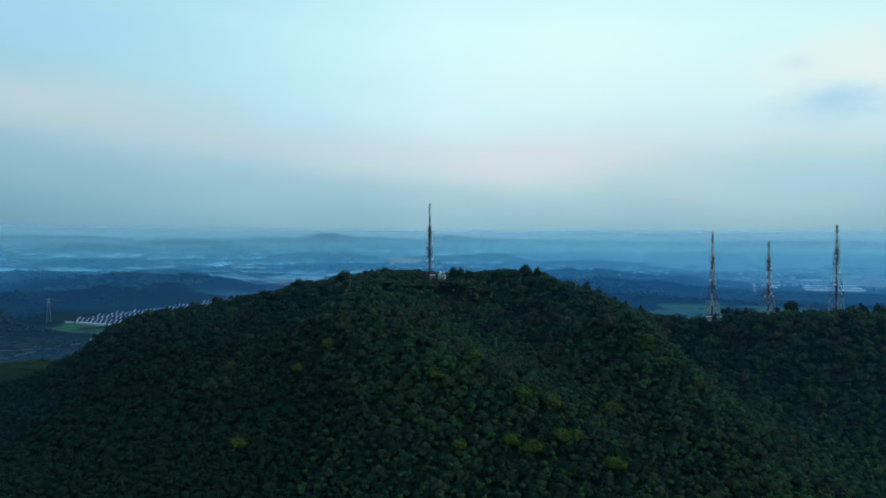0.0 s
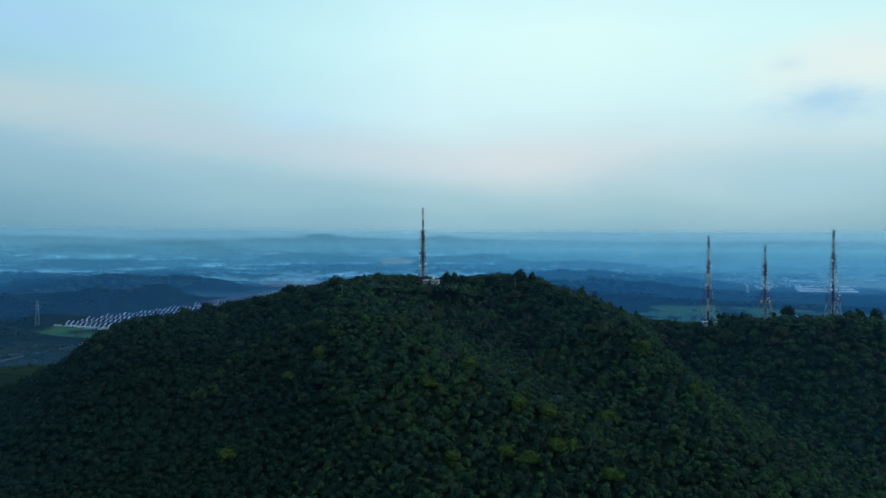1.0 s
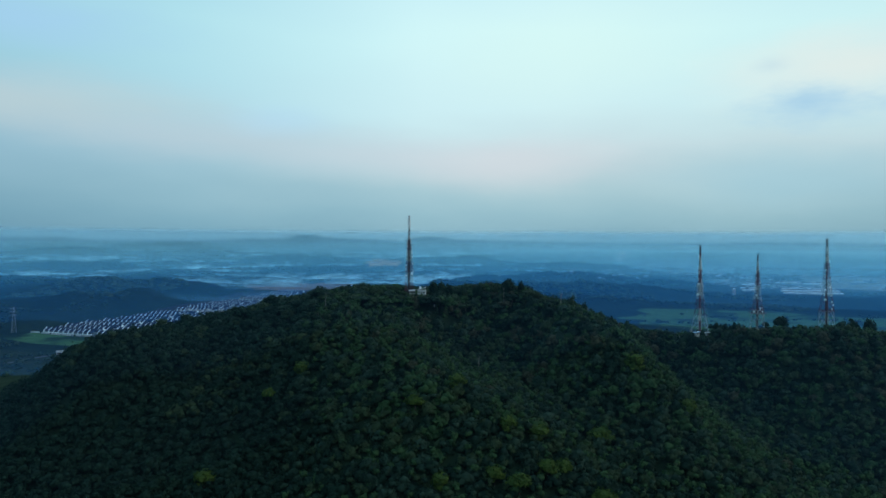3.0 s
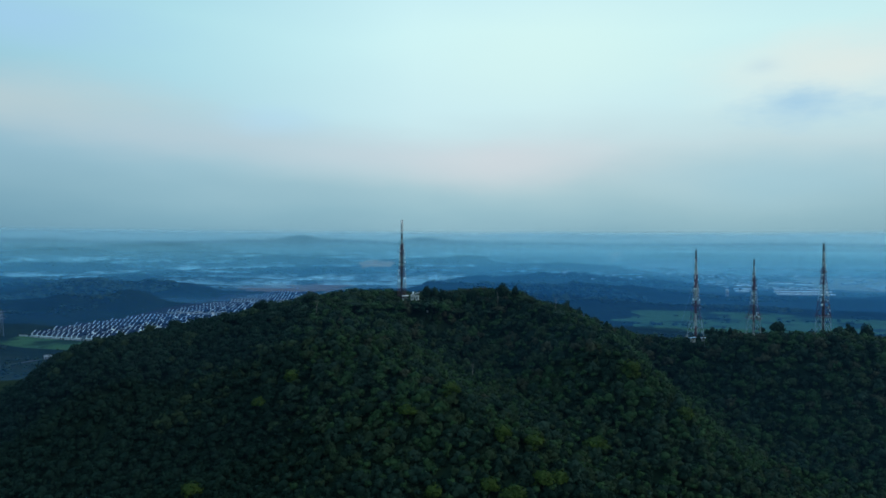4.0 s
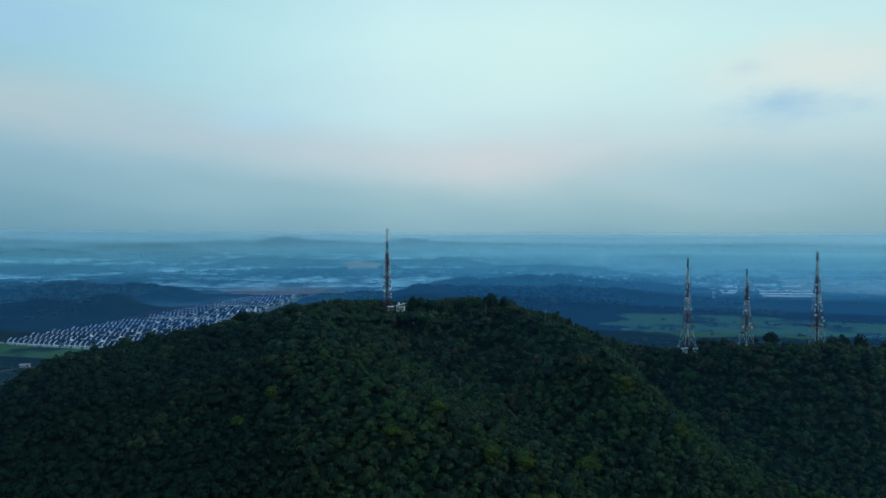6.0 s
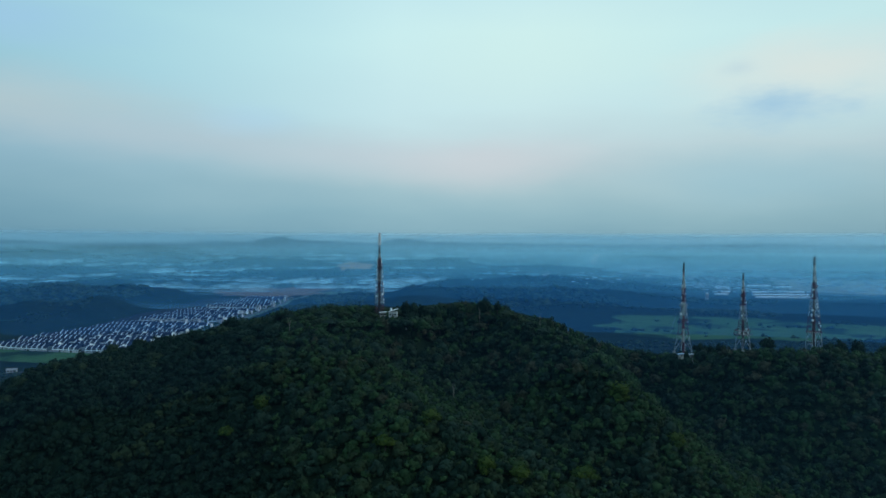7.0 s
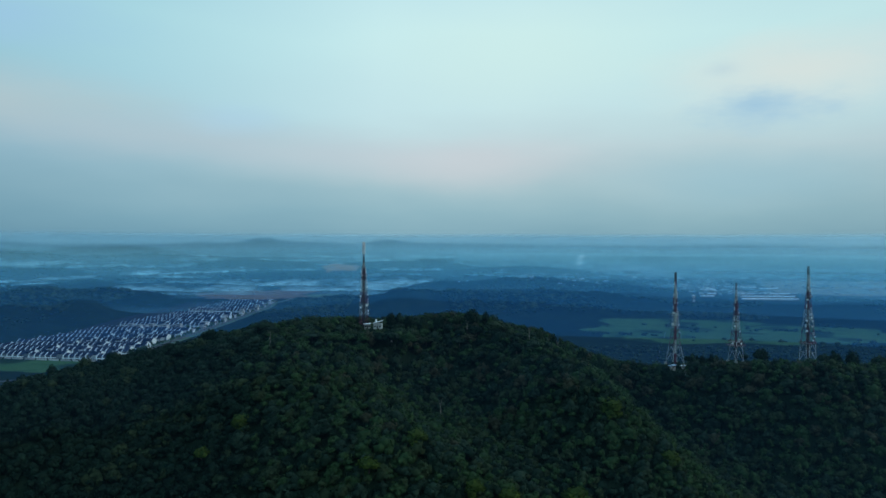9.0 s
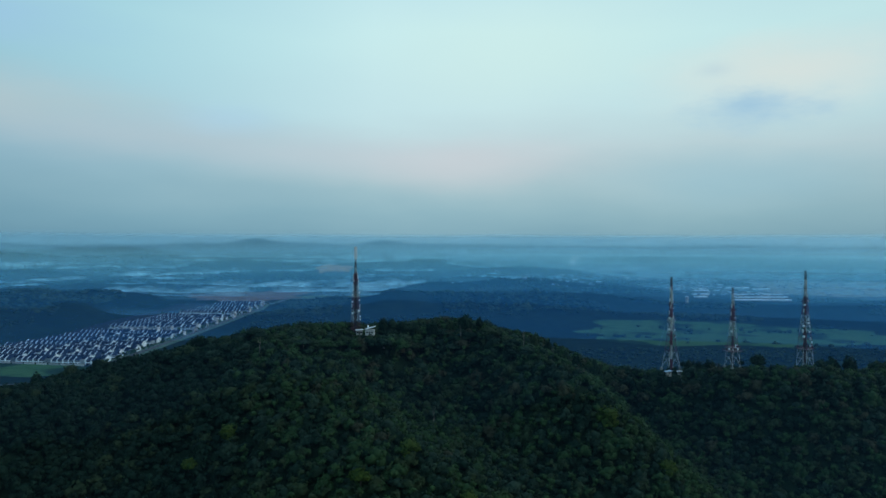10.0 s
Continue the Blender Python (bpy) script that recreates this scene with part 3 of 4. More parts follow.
def crown_mesh(kind, hue):
    v, t, q = crown_shape(7, 34, 0.13, (0.8, 0.95, 0.75, 1.1)[kind], 90 + kind)
    return mesh_of("crown", v * np.array([1.15, 1.15, 1.3]) + np.array([0, 0, 1.35]), [t, q], [LEAVES[hue]])


CROWN_TOP = [float(crown_shape(7, 34, 0.13, f, 90 + i)[0][:, 2].max()) * 1.3 + 1.35 for i, f in enumerate((0.8, 0.95, 0.75, 1.1))]

# lower growth in the gaps
BUSHES = [crown_shape(2, 5, 0.26, 0.8, 120 + i) for i in range(3)]
ux = tx + rng.uniform(2.0, 3.9, count)
uy = ty + rng.uniform(2.0, 3.9, count)
ok = np.all([np.hypot(ux - cx, uy - cy) > r - 1 for cx, cy, r in CLEARED], axis=0)
ux, uy = ux[ok], uy[ok]
ur = rng.uniform(2.4, 3.6, len(ux))
# west of x = -70 only leaf_deep: the flank's shade put into the colour
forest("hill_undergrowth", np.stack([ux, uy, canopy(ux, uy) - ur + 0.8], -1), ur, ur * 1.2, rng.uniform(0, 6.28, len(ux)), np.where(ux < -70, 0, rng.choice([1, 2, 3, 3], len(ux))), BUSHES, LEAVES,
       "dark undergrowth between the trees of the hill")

TRUNKS = [limb_mesh(i, False) for i in range(3)]
TREE_WORDS = ["dark green rainforest tree with a dense rounded crown", "olive green rainforest tree with a lumpy crown", "bluish green rainforest tree with a dense crown",
              "mid green rainforest tree with a broad crown", "fresh yellow-green tree standing out of the dark forest", "brownish rainforest tree with thin foliage"]
crown_store = {}


def tree(x, y, z, size, tall, turn, hue, kind, label=""):
    """One tree whose foot is at z."""
    key = (kind % 4, hue)
    if key not in crown_store:
        crown_store[key] = crown_mesh(*key)
    ob = thing("tree", pose(x, y, z, 0, 0, math.degrees(turn)) @ Matrix.Diagonal((size, size, tall, 1)), label or TREE_WORDS[hue], "tree", "trees on the hill")
    part("trunk", TRUNKS[kind % 3], None, ob)
    part("crown", crown_store[key], None, ob)


for k in np.flatnonzero(single):
    rise = rng.uniform(2.5, 4.5) if rng.uniform() < 0.15 and (tx[k] > 75 or tx[k] < -40) else 0.0
    grow = (tz[k] + rise + (3.5 if hues[k] == 4 else min(1.2 if -40 < tx[k] < 75 else 2.6, rng.normal(-1.2, 2.3))) - float(ground_height(tx[k], ty[k]))) / CROWN_TOP[k % 4]
    tree(tx[k], ty[k], float(ground_height(tx[k], ty[k])), radius[k], max(3.0, grow), turns[k], int(hues[k]), int(k))
# trees that stand out of the crest: place, spread, height of the top
CREST_WEST = [
    (20, 554, 3.4, 109.6, 0), (8, 556, 3.4, 110.9, 1), (13, 557, 4.0, 109.8, 0), (-23, 550, 4.2, 107.5, 0), (-37, 550, 4.0, 108.7, 1), (-31, 552, 3.6, 107.0, 2),
    (-63, 550, 3.6, 104.8, 0), (-57, 552, 3.4, 103.5, 0), (-112, 548, 4.0, 101.8, 0), (-106, 549, 3.4, 101.0, 1), (-139, 546, 3.6, 93.5, 0), (-174, 540, 3.6, 88.0, 0),
    (-211, 540, 3.2, 80.5, 0), (8.2, 552, 3.0, 112.6, 0), (14.4, 553, 2.8, 111.2, 2), (21, 552, 2.4, 108.8, 0), (-47.8, 552, 3.0, 103.6, 0), (-27.5, 551, 2.6, 107.6, 2),
]
CREST_EAST = [
    (64, 550, 4.6, 114.2, 0), (67, 553, 3.6, 112.4, 2), (74, 550, 2.6, 112.0, 0), (54, 551, 3.0, 109.7, 1), (43, 551, 2.6, 110.0, 0), (30.5, 552, 3.4, 108.2, 2),
    (101.5, 548, 3.8, 99.8, 0), (112, 548, 4.2, 101.8, 1), (107, 549, 3.6, 99.0, 2), (127, 548, 4.0, 92.0, 0), (142, 548, 4.2, 86.0, 0), (156, 548, 4.2, 83.0, 2),
    (31.4, 551, 2.6, 107.8, 1), (40.1, 552, 2.8, 108.4, 0), (122, 549, 3.2, 96.6, 0), (134.8, 548, 3.2, 89.5, 2),
]
MAST_RIDGE = [
    (258, 520, 5.4, 89.0, 0), (218, 546, 2.2, 80.2, 0), (221.5, 545, 2.4, 82.0, 2), (225, 545, 2.0, 80.6, 0), (228, 544, 2.3, 81.8, 0), (231.5, 544, 1.9, 80.4, 2),
    (234.5, 543, 2.3, 82.0, 0), (238, 543, 2.2, 81.0, 1), (252, 531, 2.6, 83.4, 0), (300, 516, 3.4, 86.0, 2), (308, 515, 4.2, 88.0, 0), (320, 515, 4.4, 88.5, 0),
    (200, 534, 3.6, 73.6, 0), (206, 533, 3.8, 73.2, 2), (212, 534, 3.6, 73.4, 1), (217, 536, 3.4, 74.0, 0), (267, 497, 3.4, 78.0, 0), (273, 498, 3.4, 78.2, 2),
]
for x, y, size, high, hue in CREST_WEST + CREST_EAST + MAST_RIDGE:
    g = float(ground_height(x, y))
    tree(x, y, g, size, max(2.0, (high - g) / CROWN_TOP[int(abs(x)) % 4]), x * 0.37, hue, int(abs(x)), "tall dark rainforest tree rising above the crest")



def dead_tree(x, y, tall, turn):
    """A bare pale trunk with a few broken limbs."""
    ob = thing("dead_tree", pose(x, y, float(ground_height(x, y)), 0, 0, turn) @ Matrix.Diagonal((tall * 0.10, tall * 0.10, tall * 0.62, 1)), "bare pale dead tree rising out of the forest canopy", "tree", "dead trees on the hill")
    part("trunk", DEAD, None, ob)
    for a in (0.4, 2.6):
        part("broken_limb", tube((0, 0, 0.75), (0.5 * math.cos(a), 0.5 * math.sin(a), 1.0), 0.05, 0.02, 6), PALE_BARK, ob)


DEAD = limb_mesh(11, True)
for x, y, tall, turn in ((60, 541, 15, 20), (97, 512, 16, 140), (118, 521, 15, 75), (36, 470, 15, 200), (-66, 500, 15, 310)):
    dead_tree(x, y, tall, turn)

# low far woods: trees on the rises and in belts over the plain, clumps of them farther off
FAR_CROWNS = [crown_shape(2, 4, 0.34, f, 70 + i) for i, f in enumerate((0.8, 0.7, 0.9))]
CLUMPS = []
for i in range(4):
    shape = np.random.default_rng(160 + i)
    CLUMPS.append((CORE_V * (1 + 0.3 * shape.standard_normal((len(CORE_V), 1)).clip(-1, 1)), CORE_F, np.zeros((0, 4), int)))


def far_woods(n, inner, outer, most):
    ang = np.radians(rng.uniform(-38, 40, n))
    r = inner * (outer / inner) ** rng.uniform(0, 1, n)
    x, y = r * np.sin(ang), 35 + r * np.cos(ang)

    def within(cx, cy, wide, deep):
        return ((x - cx) / wide) ** 2 + ((y - cy) / deep) ** 2 < 1

    town = (x > -635) & (x < -330 + (y - 1030) * 0.09) & (y > 1010) & (y < 2080)
    green = within(640, 1290, 275, 180)
    bare = within(-478, 1018, 125, 55) | within(-465, 800, 85, 100) | within(-385, 2320, 190, 270) | within(-130, 2200, 130, 110) | within(-185, 3370, 80, 150) | within(1120, 2160, 170, 190) | within(1680, 2450, 300, 300)
    up = plain(x, y) - far_base(r)
    wood = np.sin(x * 0.011 + 1.9 * np.sin(y * 0.006)) + np.sin(y * 0.017 + 1.3 * np.sin(x * 0.009))
    keep = ~(town | bare | green) & (((up > 9) & (wood > -0.5)) | (wood > 0.6) | ((y < 1120) & ((x > 0) | (x < -520))) | ((y < 2000) & (np.abs(x + 190 - (y - 1030) * 0.05) < 80)))
    # hedges and clumps in the pasture
    keep |= green & ((rng.uniform(0, 1, n) < 0.008) | (np.abs(np.sin(x * 0.010 + 0.6) + np.sin(y * 0.034 + x * 0.006)) < 0.10) | (np.sin(x * 0.021 + 2.0) + np.sin(y * 0.019 + 1.0) > 1.72))
    keep |= within(-465, 800, 85, 100) & (rng.uniform(0, 1, n) < 0.4)
    return x[keep][:most], y[keep][:most]


wx, wy = far_woods(14000, 820, 1750, 4600)
wr = rng.uniform(3.6, 7.0, len(wx))
forest("far_woods", np.stack([wx, wy, ground_height(wx, wy) + wr * 0.15], -1), wr, wr * rng.uniform(0.5, 0.9, len(wx)), rng.uniform(0, 6.28, len(wx)), np.zeros(len(wx), int), FAR_CROWNS, [FOREST_FAR],
       "far dark woods on low rises in the mist")
wx, wy = far_woods(40000, 1650, 4500, 12000)
wr = rng.uniform(4.0, 9.0, len(wx)) * (1 + 0.3 * (np.hypot(wx, wy) > 2600))
forest("distant_woods", np.stack([wx, wy, ground_height(wx, wy)], -1), wr, rng.uniform(2.5, 6.0, len(wx)), rng.uniform(0, 6.28, len(wx)), np.zeros(len(wx), int), CLUMPS, [FOREST_FAR],
       "distant dark wooded ridges standing out of the ground mist")

# ---------------------------------------------------------------- fields, clearings and roads


def field(name, cx, cy, wide, deep, turn, mat, label, lift=0.5, rag=0.12, seed=0.0, square=4.0):
    """A patch of ground with a ragged edge that follows the land."""
    rings, spokes = 14, 64
    a = np.linspace(0, 2 * math.pi, spokes, endpoint=False)
    edge = (np.abs(np.cos(a)) ** square + np.abs(np.sin(a)) ** square) ** (-1 / square)
    edge = edge * (1 + rag * np.sin(a * 3 + seed) + rag * 0.7 * np.sin(a * 7 + seed * 2) + rag * 0.4 * np.sin(a * 13 + seed))
    f = np.linspace(0.02, 1, rings)[:, None] * edge[None]
    u, v = f * np.cos(a) * wide, f * np.sin(a) * deep
    c, s = math.cos(radians(turn)), math.sin(radians(turn))
    x, y = cx + u * c - v * s, cy + u * s + v * c
    verts = np.stack([x, y, ground_height(x, y) + lift], -1).reshape(-1, 3)
    i, j = np.meshgrid(np.arange(rings - 1), np.arange(spokes), indexing="ij")
    k = (j + 1) % spokes
    faces = np.stack([i * spokes + j, (i + 1) * spokes + j, (i + 1) * spokes + k, i * spokes + k], -1).reshape(-1, 4)
    cap = np.arange(spokes)[None]
    ob = new(name, mesh_of(name, verts, [faces, cap], mat, smooth=True))
    return tagged(ob, label, "field", kind="structure")


def road(name, points, width, mat, label, lift=0.7):
    """A ribbon over the land through a few points."""
    pts = np.array(points, float)
    t = np.linspace(0, len(pts) - 1, 14 * (len(pts) - 1) + 1)
    x, y = np.interp(t, np.arange(len(pts)), pts[:, 0]), np.interp(t, np.arange(len(pts)), pts[:, 1])
    x, y = np.convolve(np.pad(x, 4, "edge"), np.ones(9) / 9, "valid"), np.convolve(np.pad(y, 4, "edge"), np.ones(9) / 9, "valid")
    dx, dy = np.gradient(x), np.gradient(y)
    ln = np.hypot(dx, dy) + 1e-6
    nx, ny = -dy / ln * width / 2, dx / ln * width / 2
    px, py = np.stack([x + nx, x - nx], -1), np.stack([y + ny, y - ny], -1)
    verts = np.stack([px, py, ground_height(px, py) + lift], -1).reshape(-1, 3)
    i = np.arange(len(x) - 1) * 2
    faces = np.stack([i, i + 1, i + 3, i + 2], -1)
    return tagged(new(name, mesh_of(name, verts, faces, mat)), label, "road", kind="structure")


field("meadow", -478, 1018, 112, 44, -16, MEADOW, "green meadow below the housing estate", seed=1.0, rag=0.05)
field("meadow", 640, 1290, 270, 175, -16, MEADOW, "broad green pasture beyond the wooded hill", seed=2.0, rag=0.10, square=2.4)
field("scrub_field", -465, 800, 80, 95, -8, surface("scrub", [rgb(0.012, 0.024, 0.014), rgb(0.024, 0.038, 0.020), rgb(0.050, 0.056, 0.036)], 0.05, 0.95), "pale scrubby open ground beside a farm track", seed=3.0)
field("clay_clearing", -370, 2310, 165, 250, -8, CLAY, "bare reddish earth levelled for building", seed=5.0, rag=0.16, square=2.6)
field("clay_clearing", -185, 3385, 80, 62, 0, surface("orange_earth", [rgb(0.34, 0.16, 0.08), rgb(0.50, 0.27, 0.15)], 0.03, 0.95), "bare orange earth cut into a low hill", seed=6.0)
field("dry_field", 1680, 2450, 300, 310, -20, surface("dry_field", [rgb(0.16, 0.14, 0.10), rgb(0.26, 0.23, 0.17)], 0.02, 0.95), "pale dry open land on the plain", seed=7.0, rag=0.06)
field("dry_field", -130, 2200, 125, 100, 10, surface("grass_clearing", [rgb(0.07, 0.12, 0.06), rgb(0.15, 0.18, 0.10)], 0.02, 0.95), "pale grassy clearing beside the bare earth", seed=8.0)
field("estate_ground", -446, 1510, 90, 450, -3.8, ASPHALT, "dark streets and yards between the terraces", lift=0.35, seed=9.0, rag=0.03, square=7.0)
road("farm_track", [(-500, 690), (-476, 780), (-462, 850), (-449, 893), (-390, 915)], 6, TRACK, "sandy farm track across the scrub")
road("farm_track", [(-560, 790), (-505, 812), (-468, 835)], 4, TRACK, "pale sandy track to the farmhouse")
road("estate_verge", [(-352, 1030), (-325, 1290), (-296, 1600), (-266, 1960), (-235, 2080)], 26, surface("grass_verge", [rgb(0.06, 0.11, 0.07), rgb(0.15, 0.21, 0.14)], 0.05, 0.95), "pale green verge along the edge of the estate", 0.5)
road("estate_road", [(-352, 1030), (-325, 1290), (-296, 1600), (-266, 1960), (-235, 2080)], 9, TRACK, "pale road along the edge of the estate", 0.9)

# ---------------------------------------------------------------- housing estate
ROW = math.radians(-11.5)
ALONG, ACROSS = Vector((math.cos(ROW), math.sin(ROW), 0)), Vector((-math.sin(ROW), math.cos(ROW), 0))


def house_meshes(wide, deep, tall, pitch):
    """Walls, roof, party wall, porch and window of one terrace house; its front is towards -y."""
    wall = bmesh.new()
    add_box(wall, 0, wide, 0, deep, 0, tall)
    ridge = tall + pitch
    roof = bmesh.new()
    for y0, y1 in ((-0.6, deep / 2), (deep + 0.6, deep / 2)):
        v = [roof.verts.new(p) for p in ((0.15, y0, tall - 0.15), (wide - 0.15, y0, tall - 0.15), (wide - 0.15, y1, ridge), (0.15, y1, ridge),
                                         (0.15, y0, tall + 0.1), (wide - 0.15, y0, tall + 0.1), (wide - 0.15, y1, ridge + 0.25), (0.15, y1, ridge + 0.25))]
        for f in ((3, 2, 1, 0), (4, 5, 6, 7), (0, 1, 5, 4), (1, 2, 6, 5), (2, 3, 7, 6), (3, 0, 4, 7)):
            roof.faces.new([v[i] for i in f])
    party = bmesh.new()
    # the white wall between neighbours rises above the tiles on the street side only
    outline = ((-1.6, 0), (deep + 0.1, 0), (deep + 0.1, tall - 0.4), (deep / 2 + 0.5, ridge - 0.1), (deep / 2, ridge + 0.9), (-0.9, tall + 0.7), (-1.6, tall - 0.6))
    a = [party.verts.new((-0.32, y, z)) for y, z in outline]
    b = [party.verts.new((0.32, y, z)) for y, z in outline]
    party.faces.new(a)
    party.faces.new(b[::-1])
    for i in range(len(outline)):
        j = (i + 1) % len(outline)
        party.faces.new((a[j], a[i], b[i], b[j]))
    porch = bmesh.new()
    add_box(porch, 0.4, wide - 0.4, -4.2, -0.05, 2.7, 3.3)
    add_box(porch, wide - 0.8, wide - 0.45, -4.1, -3.75, 0, 2.7)
    window = bmesh.new()
    add_box(window, 1.2, wide - 1.2, -0.12, 0.0, tall - 2.2, tall - 0.9)
    door = bmesh.new()
    add_box(door, 1.0, wide - 1.0, -0.1, 0.0, 0.0, 2.2)
    out = {}
    for name, bm, mat in (("wall", wall, FACADE), ("roof", roof, TILE), ("party_wall", party, PARTY), ("porch", porch, PARTY), ("window", window, GLASS), ("door", door, GLASS)):
        bmesh.ops.recalc_face_normals(bm, faces=bm.faces)
        me = bpy.data.meshes.new(name)
        bm.to_mesh(me)
        bm.free()
        me.materials.append(mat)
        out[name] = me
    return out


HOUSE = house_meshes(8.0, 12.0, 5.6, 3.2)


def estate_plots():
    """Feet and turns of the terrace houses: back-to-back rows, with a cross street now and then."""
    plots = []
    for pair in range(20):
        v = 12 + pair * 45.5
        if pair in (7, 13):
            continue
        for half in (0, 1):
            off = v + (0 if half == 0 else 30)
            for k in range(31):
                u = -192 + k * 8.0 + (10 if k > 15 else 0)
                p = Vector((-375, 1030, 0)) + ALONG * u + ACROSS * off
                left = -585 if p.y < 1300 else -585 + (p.y - 1300) * 0.10
                right = -366 + (p.y - 1030) * 0.09
                if p.x < left or p.x > right or k % 11 == 10:
                    continue
                if half:
                    p = p + ALONG * 8.0
                plots.append((p.x, p.y, half))
    return plots


plots = estate_plots()
plots.sort(key=lambda q: q[1] + 0.3 * q[0])
near_houses, far_houses = plots[:290], plots[290:]


def terrace_house(place, label):
    ob = thing("terrace_house", place, label, "house", "terrace houses of the estate")
    for name in HOUSE:
        part(name, HOUSE[name], None, ob)
    return ob


first = None
for x, y, half in near_houses:
    m = pose(x, y, float(ground_height(x, y)), 0, 0, math.degrees(ROW) + (180 if half else 0))
    if first is None:
        first = terrace_house(m, "two-storey terrace house with white walls and a dark tiled roof")
    else:
        copy_thing(first, m)


def joined(name, meshes, places, label, category):
    """Many like things, too far off to tell apart, in one mesh."""
    verts, faces, mats, slots, base = [], [], [], [], 0
    packs = []
    for me in meshes:
        v = np.array([p.co[:] for p in me.vertices])
        f = [tuple(p.vertices) for p in me.polygons]
        if me.materials[0] not in mats:
            mats.append(me.materials[0])
        packs.append((v, f, mats.index(me.materials[0])))
    for m in places:
        r = np.array(m.to_3x3())
        t = np.array(m.translation)
        for v, f, slot in packs:
            verts.append(v @ r.T + t)
            faces += [tuple(i + base for i in q) for q in f]
            slots += [slot] * len(f)
            base += len(v)
    me = bpy.data.meshes.new(name)
    me.from_pydata(np.concatenate(verts).tolist(), [], faces)
    for mat in mats:
        me.materials.append(mat)
    me.polygons.foreach_set("material_index", np.array(slots, np.int32))
    return tagged(new(name, me), label, category, kind="stuff")


# young trees along the edge of the estate and in its streets
edge_y = np.concatenate([rng.uniform(1035, 1960, 170), rng.uniform(1040, 1940, 60)])
edge_x = np.concatenate([-357 + (edge_y[:170] - 1030) * 0.09 + rng.uniform(-5, 5, 170), -372 + (edge_y[170:] - 1030) * 0.09 - rng.uniform(10, 180, 60)])
edge_r = rng.uniform(1.8, 3.8, 230)
forest("estate_trees", np.stack([edge_x, edge_y, ground_height(edge_x, edge_y) + edge_r * 1.1], -1), edge_r, edge_r * rng.uniform(0.9, 1.3, 230), rng.uniform(0, 6.28, 230),
       rng.choice([0, 1], 230), FAR_CROWNS, [LEAVES[3], surface("young_leaf", [rgb(0.03, 0.07, 0.03), rgb(0.07, 0.12, 0.05)], 0.3, 0.85, island=0.5)], "young green trees along the streets of the estate")

joined("far_terraces", [HOUSE[k] for k in ("wall", "roof", "party_wall", "porch")],
       [pose(x, y, float(ground_height(x, y)), 0, 0, math.degrees(ROW) + (180 if half else 0)) for x, y, half in far_houses],
       "far rows of white terrace houses with dark roofs", "houses")


def shop_block(x, y, wide, deep, tall, turn, label="three-storey white shop block with flat roof"):
    ob = thing("shop_block", pose(x, y, float(ground_height(x, y)), 0, 0, turn), label, "building", "shop blocks along the estate road")
    part("wall", box(-wide / 2, wide / 2, -deep / 2, deep / 2, 0, tall), PLASTER, ob)
    part("roof", box(-wide / 2 - 0.4, wide / 2 + 0.4, -deep / 2 - 0.4, deep / 2 + 0.4, tall + 0.01, tall + 0.5), CONCRETE, ob)
    for k in range(3):
        z = tall * (k + 0.35) / 3
        part("window", box(-wide / 2 + 1, wide / 2 - 1, -deep / 2 - 0.15, -deep / 2 + 0.1, z, z + 1.3), GLASS, ob)


for k in range(16):
    y = 1340 + k * 40
    shop_block(-362 + (y - 1030) * 0.095 + 6 * math.sin(k * 2.1), y, 9, 8, 6 + 2 * (k % 3), -14 + 90 * (k % 2))
for k in range(10):
    shop_block(-470 + 11 * k + 4 * math.sin(k), 1392 + 9 * math.sin(k * 1.7), 9, 9, 7 + 2 * (k % 2), -14, "small white house with flat roof beside the estate green")
# white wall between meadow and estate
for k in range(12):
    x, y = -575 + k * 17.5, 1082 - k * 4.6
    g = float(ground_height(x, y))
    ob = thing("boundary_wall", pose(x, y, g, 0, 0, -14), "low white boundary wall along the meadow", "wall", "boundary wall along the meadow")
    part("wall_panel", box(-7.5, 7.5, -0.2, 0.2, 0, 2.6), PLASTER, ob)
    part("coping", box(-7.7, 7.7, -0.35, 0.35, 2.61, 2.85), CONCRETE, ob)

# farmhouse by the track
FARM = thing("farmhouse", pose(-446, 903, float(ground_height(-446, 903)), 0, 0, 12), "small pale farmhouse with a metal roof beside the track", "house")
part("wall", box(-5, 5, -3, 3, 0, 3.0), PLASTER, FARM)
gable = bmesh.new()
for y0 in (-3.8, 3.8):
    v = [gable.verts.new(p) for p in ((-5.7, y0, 2.8), (5.7, y0, 2.8), (5.7, 0, 4.6), (-5.7, 0, 4.6), (-5.7, y0, 3.0), (5.7, y0, 3.0), (5.7, 0, 4.8), (-5.7, 0, 4.8))]
    for f in ((3, 2, 1, 0), (4, 5, 6, 7), (0, 1, 5, 4), (1, 2, 6, 5), (2, 3, 7, 6), (3, 0, 4, 7)):
        gable.faces.new([v[i] for i in f])
part("roof", gable, CONCRETE, FARM)
part("door", box(-0.6, 0.6, -3.1, -3.0, 0, 2.1), GLASS, FARM)
for x in (-3.2, 3.2):
    part("window", box(x - 0.8, x + 0.8, -3.1, -3.0, 1.0, 2.2), GLASS, FARM)

# ---------------------------------------------------------------- works and far town on the plain


